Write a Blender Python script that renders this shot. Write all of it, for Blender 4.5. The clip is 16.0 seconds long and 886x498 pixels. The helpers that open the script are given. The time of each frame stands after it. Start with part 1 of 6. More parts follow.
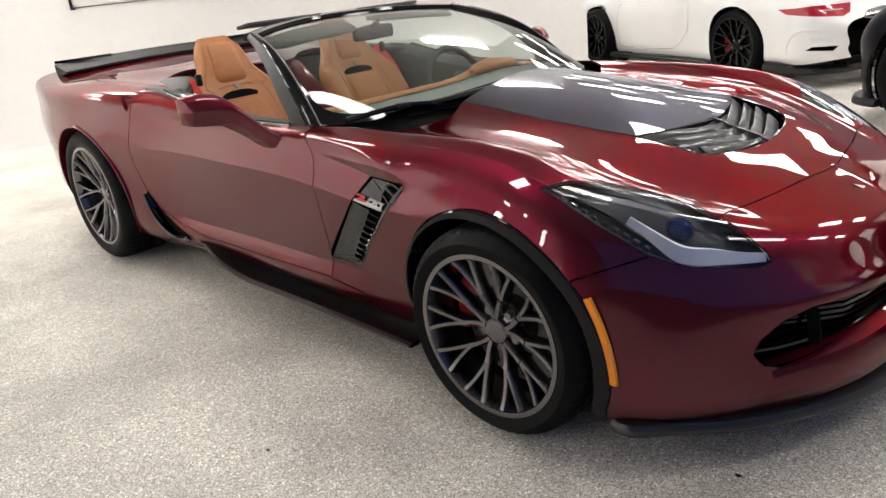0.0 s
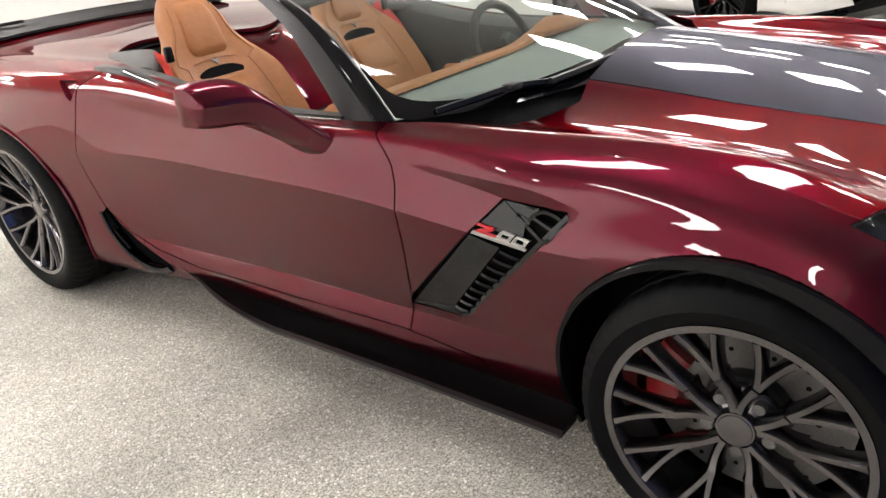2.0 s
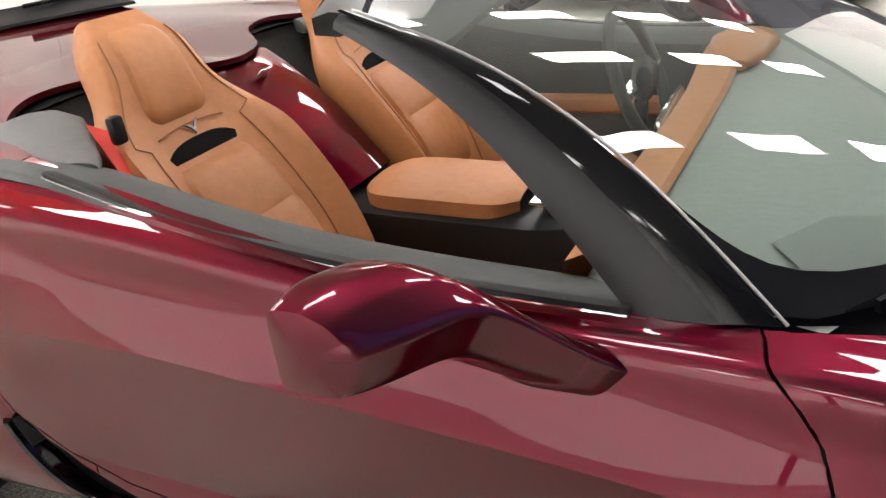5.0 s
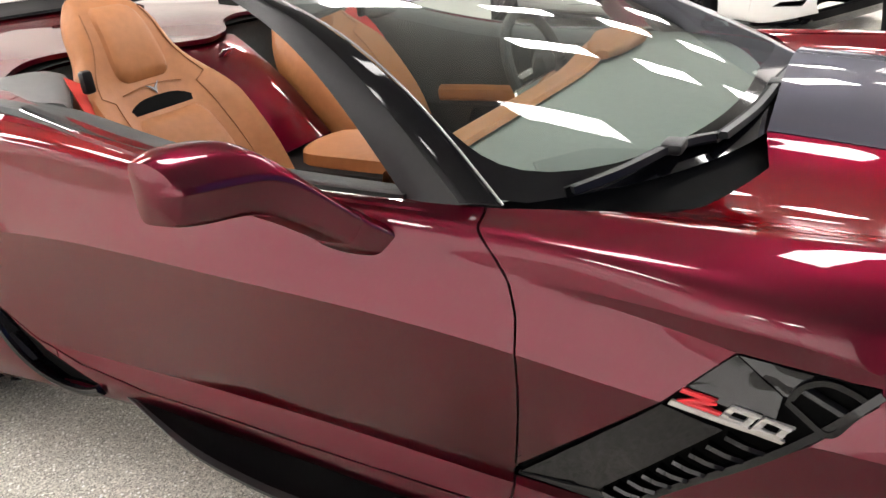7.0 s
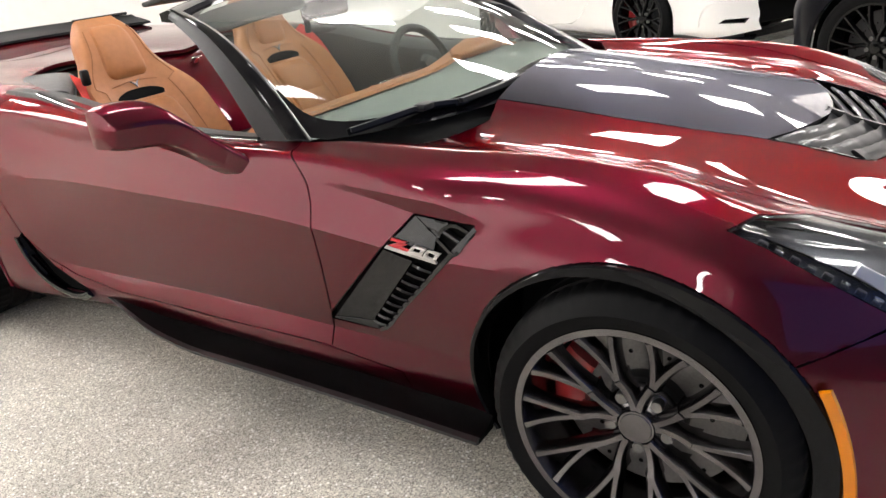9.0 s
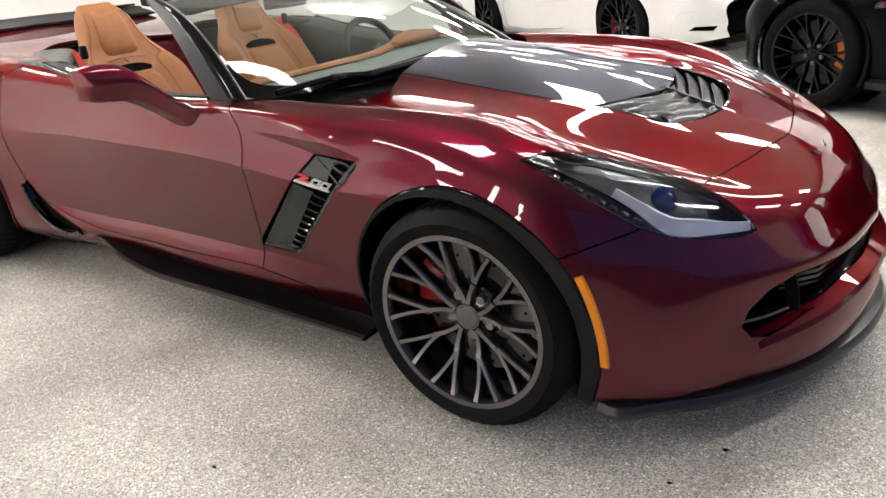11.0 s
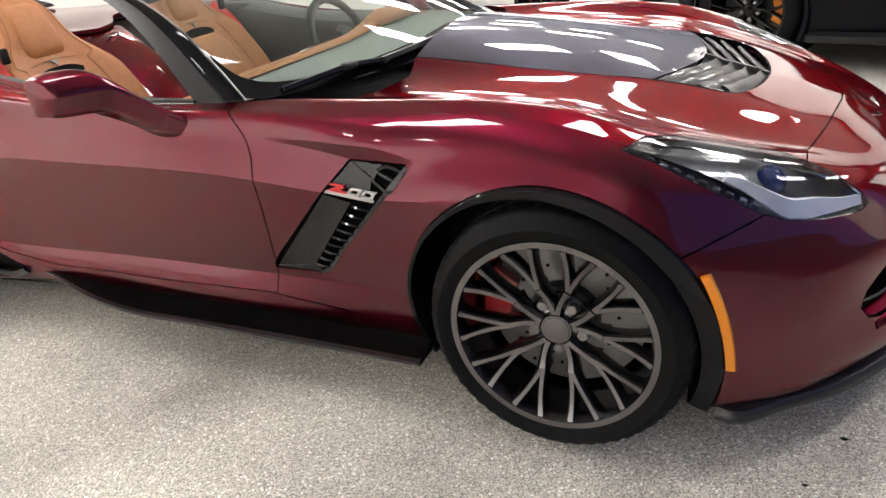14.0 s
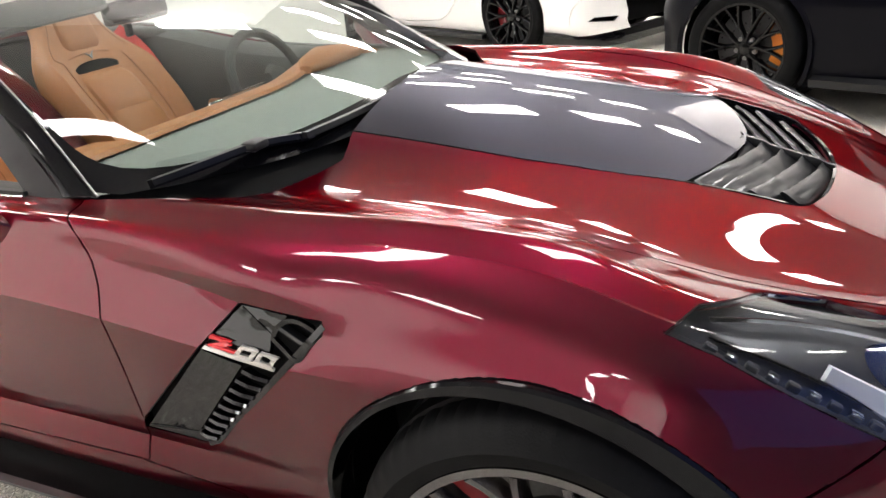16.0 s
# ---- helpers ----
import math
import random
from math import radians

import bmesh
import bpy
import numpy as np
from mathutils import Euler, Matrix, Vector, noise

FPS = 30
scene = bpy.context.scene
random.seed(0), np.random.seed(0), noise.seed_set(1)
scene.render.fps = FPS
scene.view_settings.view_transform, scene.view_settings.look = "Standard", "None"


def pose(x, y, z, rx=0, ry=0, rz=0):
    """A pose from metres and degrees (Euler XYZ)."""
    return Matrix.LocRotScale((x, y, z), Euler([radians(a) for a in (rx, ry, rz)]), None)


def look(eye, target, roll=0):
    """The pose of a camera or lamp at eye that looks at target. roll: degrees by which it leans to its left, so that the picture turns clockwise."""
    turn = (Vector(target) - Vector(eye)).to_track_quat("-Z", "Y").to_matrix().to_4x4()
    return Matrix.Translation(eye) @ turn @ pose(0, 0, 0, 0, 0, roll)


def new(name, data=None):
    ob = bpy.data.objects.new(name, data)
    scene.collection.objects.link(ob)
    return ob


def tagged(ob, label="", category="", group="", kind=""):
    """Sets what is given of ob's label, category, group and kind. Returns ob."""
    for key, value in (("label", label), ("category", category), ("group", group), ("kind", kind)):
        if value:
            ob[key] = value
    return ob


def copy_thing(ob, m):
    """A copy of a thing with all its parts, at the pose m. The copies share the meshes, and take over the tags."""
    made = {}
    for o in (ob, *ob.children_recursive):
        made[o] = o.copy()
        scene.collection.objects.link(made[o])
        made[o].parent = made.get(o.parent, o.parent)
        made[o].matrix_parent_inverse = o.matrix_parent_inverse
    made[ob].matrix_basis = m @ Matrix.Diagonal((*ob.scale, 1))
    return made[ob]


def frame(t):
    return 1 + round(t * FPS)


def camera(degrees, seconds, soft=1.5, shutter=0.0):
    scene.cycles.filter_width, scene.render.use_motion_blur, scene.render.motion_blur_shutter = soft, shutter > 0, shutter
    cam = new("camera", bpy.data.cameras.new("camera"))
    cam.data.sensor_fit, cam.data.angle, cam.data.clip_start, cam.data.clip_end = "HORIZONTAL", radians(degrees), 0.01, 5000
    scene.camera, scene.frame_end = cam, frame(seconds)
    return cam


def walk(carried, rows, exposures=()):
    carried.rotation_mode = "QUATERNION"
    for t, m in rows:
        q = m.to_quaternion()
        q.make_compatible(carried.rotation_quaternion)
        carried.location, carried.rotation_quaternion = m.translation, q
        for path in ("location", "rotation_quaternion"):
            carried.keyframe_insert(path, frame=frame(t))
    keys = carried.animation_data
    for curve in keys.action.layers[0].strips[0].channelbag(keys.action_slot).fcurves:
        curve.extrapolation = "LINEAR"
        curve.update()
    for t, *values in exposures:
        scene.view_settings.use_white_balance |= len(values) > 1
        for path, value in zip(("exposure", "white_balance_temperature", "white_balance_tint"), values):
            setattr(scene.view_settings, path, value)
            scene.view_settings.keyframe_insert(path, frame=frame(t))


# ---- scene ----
cam = camera(62.4, 16.0)
PATH = [
    (0, (1.238, -2.221, 1.25), (-0.12, -0.93, 0.55), -6.2),
    (0.5, (1.083, -2.205, 1.242), (-0.23, -0.882, 0.516), -6.5),
    (1, (0.859, -2.159, 1.242), (-0.409, -0.809, 0.489), -6.6),
    (1.5, (0.594, -2.128, 1.23), (-0.629, -0.755, 0.444), -6.9),
    (2, (0.301, -2.027, 1.237), (-0.86, -0.623, 0.411), -6.8),
    (2.5, (0.012, -1.864, 1.267), (-1.096, -0.444, 0.398), -7.6),
    (3, (-0.276, -1.763, 1.269), (-1.33, -0.327, 0.361), -8.1),
    (3.5, (-0.555, -1.624, 1.274), (-1.547, -0.163, 0.335), -8.6),
    (3.7, (-0.691, -1.534, 1.284), (-1.662, -0.063, 0.338), -9.1),
    (5.8, (-0.869, -1.459, 1.241), (-1.703, 0.129, 0.356), -5.6),
    (6, (-0.808, -1.462, 1.234), (-1.675, 0.111, 0.354), -6.2),
    (6.5, (-0.614, -1.594, 1.208), (-1.507, -0.026, 0.345), -5.0),
    (7, (-0.414, -1.659, 1.216), (-1.353, -0.111, 0.366), -5.2),
    (7.5, (-0.164, -1.705, 1.211), (-1.139, -0.179, 0.362), -5.9),
    (8, (0.005, -1.803, 1.228), (-0.992, -0.282, 0.398), -5.9),
    (8.5, (0.189, -1.961, 1.241), (-0.828, -0.442, 0.429), -5.9),
    (9, (0.38, -2.034, 1.236), (-0.658, -0.518, 0.447), -6.1),
    (9.5, (0.612, -2.123, 1.246), (-0.443, -0.613, 0.467), -5.7),
    (10, (0.775, -2.249, 1.235), (-0.298, -0.745, 0.469), -5.0),
    (12.3, (1.004, -2.263, 1.175), (-0.095, -0.783, 0.399), -5.0),
    (12.5, (0.941, -2.311, 1.18), (-0.141, -0.825, 0.393), -5.4),
    (13, (0.775, -2.378, 1.182), (-0.248, -0.863, 0.371), -6.5),
    (13.5, (0.563, -2.325, 1.207), (-0.368, -0.765, 0.372), -7.0),
    (14, (0.447, -2.247, 1.216), (-0.386, -0.641, 0.364), -7.0),
    (14.5, (0.454, -1.985, 1.23), (-0.297, -0.335, 0.386), -6.1),
    (15, (0.423, -1.761, 1.249), (-0.279, -0.078, 0.427), -5.0),
    (15.5, (0.358, -1.643, 1.247), (-0.348, 0.037, 0.421), -4.5),
    (16, (0.213, -1.636, 1.221), (-0.534, 0.021, 0.386), -4.7),
]
EXPOSURES = [(0, -0.17), (1.0, -0.09), (1.5, 0.03), (2.5, 0.13), (3.5, 0.25), (6.5, 0.23), (8.0, 0.27), (9.0, 0.25), (10.0, 0.13), (12.5, 0.03), (13.5, 0.1), (14.5, 0.36), (16.0, 0.40)]
walk(cam, [(t, look(eye, target, roll)) for t, eye, target, roll in PATH], EXPOSURES)

# ---- world and room light ----
world = bpy.data.worlds.new("world")
scene.world = world
world.use_nodes = True
world.node_tree.nodes["Background"].inputs[0].default_value = (0.8, 0.9, 1.0, 1)
world.node_tree.nodes["Background"].inputs[1].default_value = 0.05
PANEL_STRENGTH = 31.0
CEILING = 3.9


# ---- materials ----
def material(name, colour, rough=0.5, metal=0.0, coat=0.0, coat_rough=0.03, vary=0.0, scale=20.0, bump=0.0, bump_scale=200.0, emit=0.0, spec=0.5, sheen=0.0):
    """A principled material with mottled colour and roughness at two sizes and a fine relief."""
    m = bpy.data.materials.new(name)
    m.use_nodes = True
    nt = m.node_tree
    b = nt.nodes["Principled BSDF"]
    b.inputs["Base Color"].default_value = (*colour, 1)
    b.inputs["Roughness"].default_value = rough
    b.inputs["Metallic"].default_value = metal
    b.inputs["Coat Weight"].default_value = coat
    b.inputs["Coat Roughness"].default_value = coat_rough
    b.inputs["Specular IOR Level"].default_value = spec
    b.inputs["Sheen Weight"].default_value = sheen
    coord = nt.nodes.new("ShaderNodeTexCoord")
    if vary:
        big, small, mix = nt.nodes.new("ShaderNodeTexNoise"), nt.nodes.new("ShaderNodeTexNoise"), nt.nodes.new("ShaderNodeMath")
        big.inputs["Scale"].default_value, small.inputs["Scale"].default_value = scale / 6, scale * 4
        for n in (big, small):
            n.inputs["Detail"].default_value = 4
            nt.links.new(coord.outputs["Object"], n.inputs["Vector"])
        nt.links.new(big.outputs["Fac"], mix.inputs[0])
        ramp_node = nt.nodes.new("ShaderNodeValToRGB")
        ramp_node.color_ramp.elements[0].color = (*[c * (1 - vary) for c in colour], 1)
        ramp_node.color_ramp.elements[1].color = (*[min(1, c * (1 + vary)) for c in colour], 1)
        ramp_node.color_ramp.elements[0].position, ramp_node.color_ramp.elements[1].position = 0.35, 0.65
        mix.operation = "MULTIPLY_ADD"
        mix.inputs[1].default_value = 0.5
        half = nt.nodes.new("ShaderNodeMath")
        half.operation = "MULTIPLY"
        half.inputs[1].default_value = 0.5
        nt.links.new(small.outputs["Fac"], half.inputs[0])
        nt.links.new(half.outputs[0], mix.inputs[2])
        nt.links.new(mix.outputs[0], ramp_node.inputs[0])
        nt.links.new(ramp_node.outputs[0], b.inputs["Base Color"])
        rr = nt.nodes.new("ShaderNodeMapRange")
        rr.inputs["To Min"].default_value, rr.inputs["To Max"].default_value = max(0, rough * 0.85), min(1, rough * 1.15)
        nt.links.new(big.outputs["Fac"], rr.inputs["Value"])
        nt.links.new(rr.outputs[0], b.inputs["Roughness"])
    if bump:
        n, bp = nt.nodes.new("ShaderNodeTexNoise"), nt.nodes.new("ShaderNodeBump")
        n.inputs["Scale"].default_value, n.inputs["Detail"].default_value = bump_scale, 3
        bp.inputs["Strength"].default_value, bp.inputs["Distance"].default_value = bump, 0.002
        nt.links.new(coord.outputs["Object"], n.inputs["Vector"])
        nt.links.new(n.outputs["Fac"], bp.inputs["Height"])
        nt.links.new(bp.outputs[0], b.inputs["Normal"])
    if emit:
        b.inputs["Emission Color"].default_value = (*colour, 1)
        b.inputs["Emission Strength"].default_value = emit
    return m


def paint_material(name, colour, metal, rough):
    """Metallic tintcoat: fine flake under a clear coat."""
    m = material(name, colour, rough, metal, coat=1.0, coat_rough=0.015)
    m.node_tree.nodes["Principled BSDF"].inputs["Specular Tint"].default_value = (0.60, 0.03, 0.06, 1)
    m.node_tree.nodes["Principled BSDF"].inputs["Coat IOR"].default_value = 1.42
    nt, b = m.node_tree, m.node_tree.nodes["Principled BSDF"]
    coord, cells, shift = nt.nodes.new("ShaderNodeTexCoord"), nt.nodes.new("ShaderNodeTexVoronoi"), nt.nodes.new("ShaderNodeBump")
    cells.inputs["Scale"].default_value = 900
    shift.inputs["Strength"].default_value, shift.inputs["Distance"].default_value = 0.05, 0.001
    nt.links.new(coord.outputs["Object"], cells.inputs["Vector"])
    nt.links.new(cells.outputs["Color"], shift.inputs["Height"])
    nt.links.new(shift.outputs[0], b.inputs["Normal"])
    return m


def glass_material(name, tint, clear):
    """A thin pane: clear, with the gloss of glass."""
    m = bpy.data.materials.new(name)
    m.use_nodes = True
    nt = m.node_tree
    nt.nodes.remove(nt.nodes["Principled BSDF"])
    through_node, gloss, mix, fresnel = (nt.nodes.new(k) for k in ("ShaderNodeBsdfTransparent", "ShaderNodeBsdfGlossy", "ShaderNodeMixShader", "ShaderNodeFresnel"))
    through_node.inputs[0].default_value = (*tint, 1)
    gloss.inputs["Roughness"].default_value = 0.02
    fresnel.inputs["IOR"].default_value = clear
    nt.links.new(fresnel.outputs[0], mix.inputs[0])
    nt.links.new(through_node.outputs[0], mix.inputs[1])
    nt.links.new(gloss.outputs[0], mix.inputs[2])
    nt.links.new(mix.outputs[0], nt.nodes["Material Output"].inputs[0])
    return m


def floor_material():
    """Grey epoxy strewn with pale and dark flakes under a thin clear coat."""
    m = material("flake_floor", (0.4, 0.39, 0.36), 0.55, coat=0.1, coat_rough=0.28, spec=0.3)
    nt, b = m.node_tree, m.node_tree.nodes["Principled BSDF"]
    coord = nt.nodes.new("ShaderNodeTexCoord")
    def chips(cell, stops):
        v, r, sep = nt.nodes.new("ShaderNodeTexVoronoi"), nt.nodes.new("ShaderNodeValToRGB"), nt.nodes.new("ShaderNodeSeparateColor")
        v.inputs["Scale"].default_value = cell
        nt.links.new(coord.outputs["Object"], v.inputs["Vector"])
        nt.links.new(v.outputs["Color"], sep.inputs[0])
        nt.links.new(sep.outputs[0], r.inputs[0])
        r.color_ramp.interpolation = "CONSTANT"
        while len(r.color_ramp.elements) < len(stops):
            r.color_ramp.elements.new(0.5)
        for e, (pos, c) in zip(r.color_ramp.elements, stops):
            e.position, e.color = pos, (*c, 1)
        return v, r.outputs[0]

    _, ground = chips(300, ((0.0, (.27, .252, .218)), (0.2, (.47, .443, .385)), (0.55, (.64, .605, .53)), (0.86, (.80, .76, .68))))
    spread, white = chips(110, ((0.0, (0, 0, 0)), (0.86, (1, 1, 1))))
    size, both_of, chip_mix = nt.nodes.new("ShaderNodeMath"), nt.nodes.new("ShaderNodeMath"), nt.nodes.new("ShaderNodeMix")
    size.operation, size.inputs[1].default_value = "LESS_THAN", 0.41
    nt.links.new(spread.outputs["Distance"], size.inputs[0])
    both_of.operation = "MULTIPLY"
    nt.links.new(size.outputs[0], both_of.inputs[0])
    nt.links.new(white, both_of.inputs[1])
    chip_mix.data_type = "RGBA"
    nt.links.new(both_of.outputs[0], chip_mix.inputs[0])
    nt.links.new(ground, chip_mix.inputs[6])
    chip_mix.inputs[7].default_value = (.92, .90, .86, 1)
    colour = chip_mix.outputs[2]
    dirt, dr, mul = nt.nodes.new("ShaderNodeTexNoise"), nt.nodes.new("ShaderNodeMapRange"), nt.nodes.new("ShaderNodeMix")
    dirt.inputs["Scale"].default_value, dirt.inputs["Detail"].default_value = 1.7, 8
    dirt.inputs["Roughness"].default_value = 0.62
    dr.inputs["From Min"].default_value, dr.inputs["From Max"].default_value = 0.35, 0.65
    dr.inputs["To Min"].default_value, dr.inputs["To Max"].default_value = 0.84, 1.22
    nt.links.new(coord.outputs["Object"], dirt.inputs["Vector"])
    nt.links.new(dirt.outputs["Fac"], dr.inputs["Value"])
    mul.data_type, mul.blend_type = "RGBA", "MULTIPLY"
    mul.inputs[0].default_value = 1
    nt.links.new(colour, mul.inputs[6])
    nt.links.new(dr.outputs[0], mul.inputs[7])
    nt.links.new(mul.outputs[2], b.inputs["Base Color"])
    relief, bp = nt.nodes.new("ShaderNodeTexNoise"), nt.nodes.new("ShaderNodeBump")
    relief.inputs["Scale"].default_value, relief.inputs["Detail"].default_value = 160, 4
    bp.inputs["Strength"].default_value, bp.inputs["Distance"].default_value = 0.55, 0.003
    nt.links.new(coord.outputs["Object"], relief.inputs["Vector"])
    nt.links.new(relief.outputs["Fac"], bp.inputs["Height"])
    nt.links.new(bp.outputs[0], b.inputs["Normal"])
    nt.links.new(bp.outputs[0], b.inputs["Coat Normal"])
    return m


def side_glow_material(name, colour, strength):
    """A glow added for the car's reflections, fading towards its top and towards the far corner."""
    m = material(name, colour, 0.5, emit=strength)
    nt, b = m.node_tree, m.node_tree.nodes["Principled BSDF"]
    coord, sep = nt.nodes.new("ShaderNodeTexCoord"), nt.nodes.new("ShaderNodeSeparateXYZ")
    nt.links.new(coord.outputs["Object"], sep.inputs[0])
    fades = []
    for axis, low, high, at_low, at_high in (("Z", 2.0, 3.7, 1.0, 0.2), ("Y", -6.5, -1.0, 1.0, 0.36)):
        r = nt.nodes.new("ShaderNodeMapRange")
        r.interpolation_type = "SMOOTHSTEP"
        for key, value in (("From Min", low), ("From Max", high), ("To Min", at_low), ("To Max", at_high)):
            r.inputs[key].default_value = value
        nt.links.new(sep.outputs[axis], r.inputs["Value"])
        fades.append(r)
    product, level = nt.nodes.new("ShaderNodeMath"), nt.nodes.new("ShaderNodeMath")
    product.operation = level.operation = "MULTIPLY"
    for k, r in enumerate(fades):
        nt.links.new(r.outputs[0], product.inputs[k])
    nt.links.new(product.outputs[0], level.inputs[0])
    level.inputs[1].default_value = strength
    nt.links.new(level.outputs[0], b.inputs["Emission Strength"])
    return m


PAINT = paint_material("wine_red_paint", (0.092, 0.0038, 0.0142), 1.0, 0.38)
DOOR_DARK = material("dark_blue_grey_paint", (0.085, 0.085, 0.10), 0.5, vary=0.05, scale=3)
WHITE_PAINT = material("white_car_paint", (0.78, 0.78, 0.77), 0.35, coat=1.0)
BLACK_PAINT = material("black_car_paint", (0.003, 0.003, 0.005), 0.3, spec=0.03, coat=0.12, coat_rough=0.02)
GLOSS_BLACK = material("gloss_black", (0.004, 0.004, 0.005), 0.06, spec=0.4)
STRIPE = material("grey_metallic_stripe", (0.021, 0.020, 0.026), 0.36, metal=0.8, coat=1.0, coat_rough=0.02)
STRIPE.node_tree.nodes["Principled BSDF"].inputs["Coat IOR"].default_value = 1.38
STRIPE.node_tree.nodes["Principled BSDF"].inputs["Specular Tint"].default_value = (0.55, 0.55, 0.64, 1)
TRIM_BLACK = material("satin_black_trim", (0.010, 0.010, 0.011), 0.42, spec=0.3, vary=0.15, bump=0.15, bump_scale=600)
# Dash grey is lightened to carry the haze of the windscreen.
DASH = material("haze_grey_dash_skin", (0.25, 0.27, 0.255), 0.7, spec=0.3, vary=0.08, bump=0.3, bump_scale=500)
GREY_VINYL = material("grey_vinyl", (0.10, 0.097, 0.095), 0.55, spec=0.3, vary=0.12, bump=0.3, bump_scale=500)
PILLAR = material("dark_satin_pillar", (0.020, 0.019, 0.021), 0.36, spec=0.25, vary=0.1, bump=0.1, bump_scale=500)
PILLAR_GLOSS = material("gloss_black_pillar", (0.004, 0.004, 0.005), 0.07, spec=0.22)
ARCH_BLACK = material("black_arch_trim", (0.005, 0.005, 0.006), 0.07, spec=0.18)
SPOILER = material("black_carbon_spoiler", (0.006, 0.006, 0.007), 0.4, spec=0.12, vary=0.2, scale=60)
# Skirt face painted blacker for the shade tucked under the sill.
SKIRT_SHADE = material("shaded_black_skirt", (0.003, 0.003, 0.0032), 0.45, spec=0.05, vary=0.2, scale=60)
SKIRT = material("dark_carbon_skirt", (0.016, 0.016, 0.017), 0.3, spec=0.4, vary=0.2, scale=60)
SLAT = material("glossy_dark_slat", (0.012, 0.012, 0.013), 0.3, spec=0.25, coat=0.2, coat_rough=0.02)
# Grate grey is kept close to the haze-lightened dash.
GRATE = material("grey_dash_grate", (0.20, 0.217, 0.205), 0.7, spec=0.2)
HOUSING = material("dark_lamp_housing", (0.045, 0.047, 0.054), 0.3, metal=0.4)
SOFT_BLACK = material("soft_black_vinyl", (0.058, 0.061, 0.06), 0.55, spec=0.3, vary=0.15, bump=0.3, bump_scale=500)
UNDER = material("black_underbody", (0.003, 0.003, 0.003), 0.8, spec=0.1)
RUBBER = material("tyre_rubber", (0.0045, 0.0045, 0.0048), 0.6, spec=0.09, vary=0.25, scale=30, bump=0.2, bump_scale=300)
RIM = material("gunmetal_alloy", (0.150, 0.143, 0.147), 0.24, metal=1.0, coat=0.2, vary=0.06)
RIM_BLACK = material("black_alloy", (0.003, 0.003, 0.0032), 0.18, spec=0.2, coat=0.12)
STEEL = material("brake_steel", (0.21, 0.206, 0.203), 0.36, metal=1.0, vary=0.15, scale=40)
DARK_STEEL = material("dark_steel", (0.06, 0.06, 0.062), 0.4, metal=0.9)
CALIPER_RED = material("red_caliper", (0.36, 0.006, 0.012), 0.35, coat=0.6)
CALIPER_ORANGE = material("orange_caliper", (0.75, 0.22, 0.01), 0.4, coat=0.5)
LEATHER = material("tan_leather", (0.42, 0.165, 0.055), 0.5, vary=0.10, scale=12, bump=0.25, bump_scale=700)
SEAM = material("brown_seam", (0.26, 0.095, 0.03), 0.7)
BELT_RED = material("red_belt_webbing", (0.62, 0.03, 0.02), 0.6, bump=0.4, bump_scale=900)
# Projector glass painted blue in place of the daylight reflected in the lamp.
LENS_BLUE = material("blue_reflection_glass", (0.004, 0.018, 0.085), 0.08, spec=0.6, coat=0.5)
AMBER = material("amber_lens", (0.66, 0.20, 0.002), 0.2, coat=0.3)
CHROME = material("chrome", (0.7, 0.7, 0.7), 0.12, metal=1.0)
LAMP_WHITE = material("lamp_diffuser", (0.88, 0.90, 0.94), 0.4, spec=0.3)
BADGE_WHITE = material("badge_silver", (0.50, 0.49, 0.47), 0.3, metal=0.6)
BADGE_RED = material("badge_red", (0.6, 0.02, 0.03), 0.3, coat=0.5)
TAIL_RED = material("red_tail_lamp", (0.34, 0.006, 0.02), 0.12, coat=1.0)
GLASS = glass_material("windscreen_glass", (0.66, 0.74, 0.695), 1.58)
LENS = glass_material("lamp_lens", (0.92, 0.94, 0.96), 1.42)
WALL = material("white_wall_paint", (0.72, 0.705, 0.68), 0.6, vary=0.03, scale=3, bump=0.15, bump_scale=150)
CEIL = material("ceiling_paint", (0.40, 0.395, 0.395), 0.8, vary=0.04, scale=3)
FLOOR = floor_material()
SIDE_GLOW = side_glow_material("white_side_glow", (1.0, 0.97, 0.95), 1.15)
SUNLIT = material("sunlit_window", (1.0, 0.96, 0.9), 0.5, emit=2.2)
# Dim glow, added only to soften the reflections on the bonnet front.
SOFT_GLOW = material("soft_glow_pane", (1.0, 0.95, 0.93), 0.5, emit=0.5)
DAYLIGHT = material("frosted_daylight", (0.17, 0.30, 1.0), 0.5, emit=0.42)
DAYLIGHT.node_tree.nodes["Principled BSDF"].inputs["Base Color"].default_value = (0.02, 0.04, 0.1, 1)
LIGHT = material("light_panel", (1.0, 0.97, 0.945), 0.5, emit=PANEL_STRENGTH)
FRAME = material("lamp_frame", (0.7, 0.7, 0.7), 0.4)


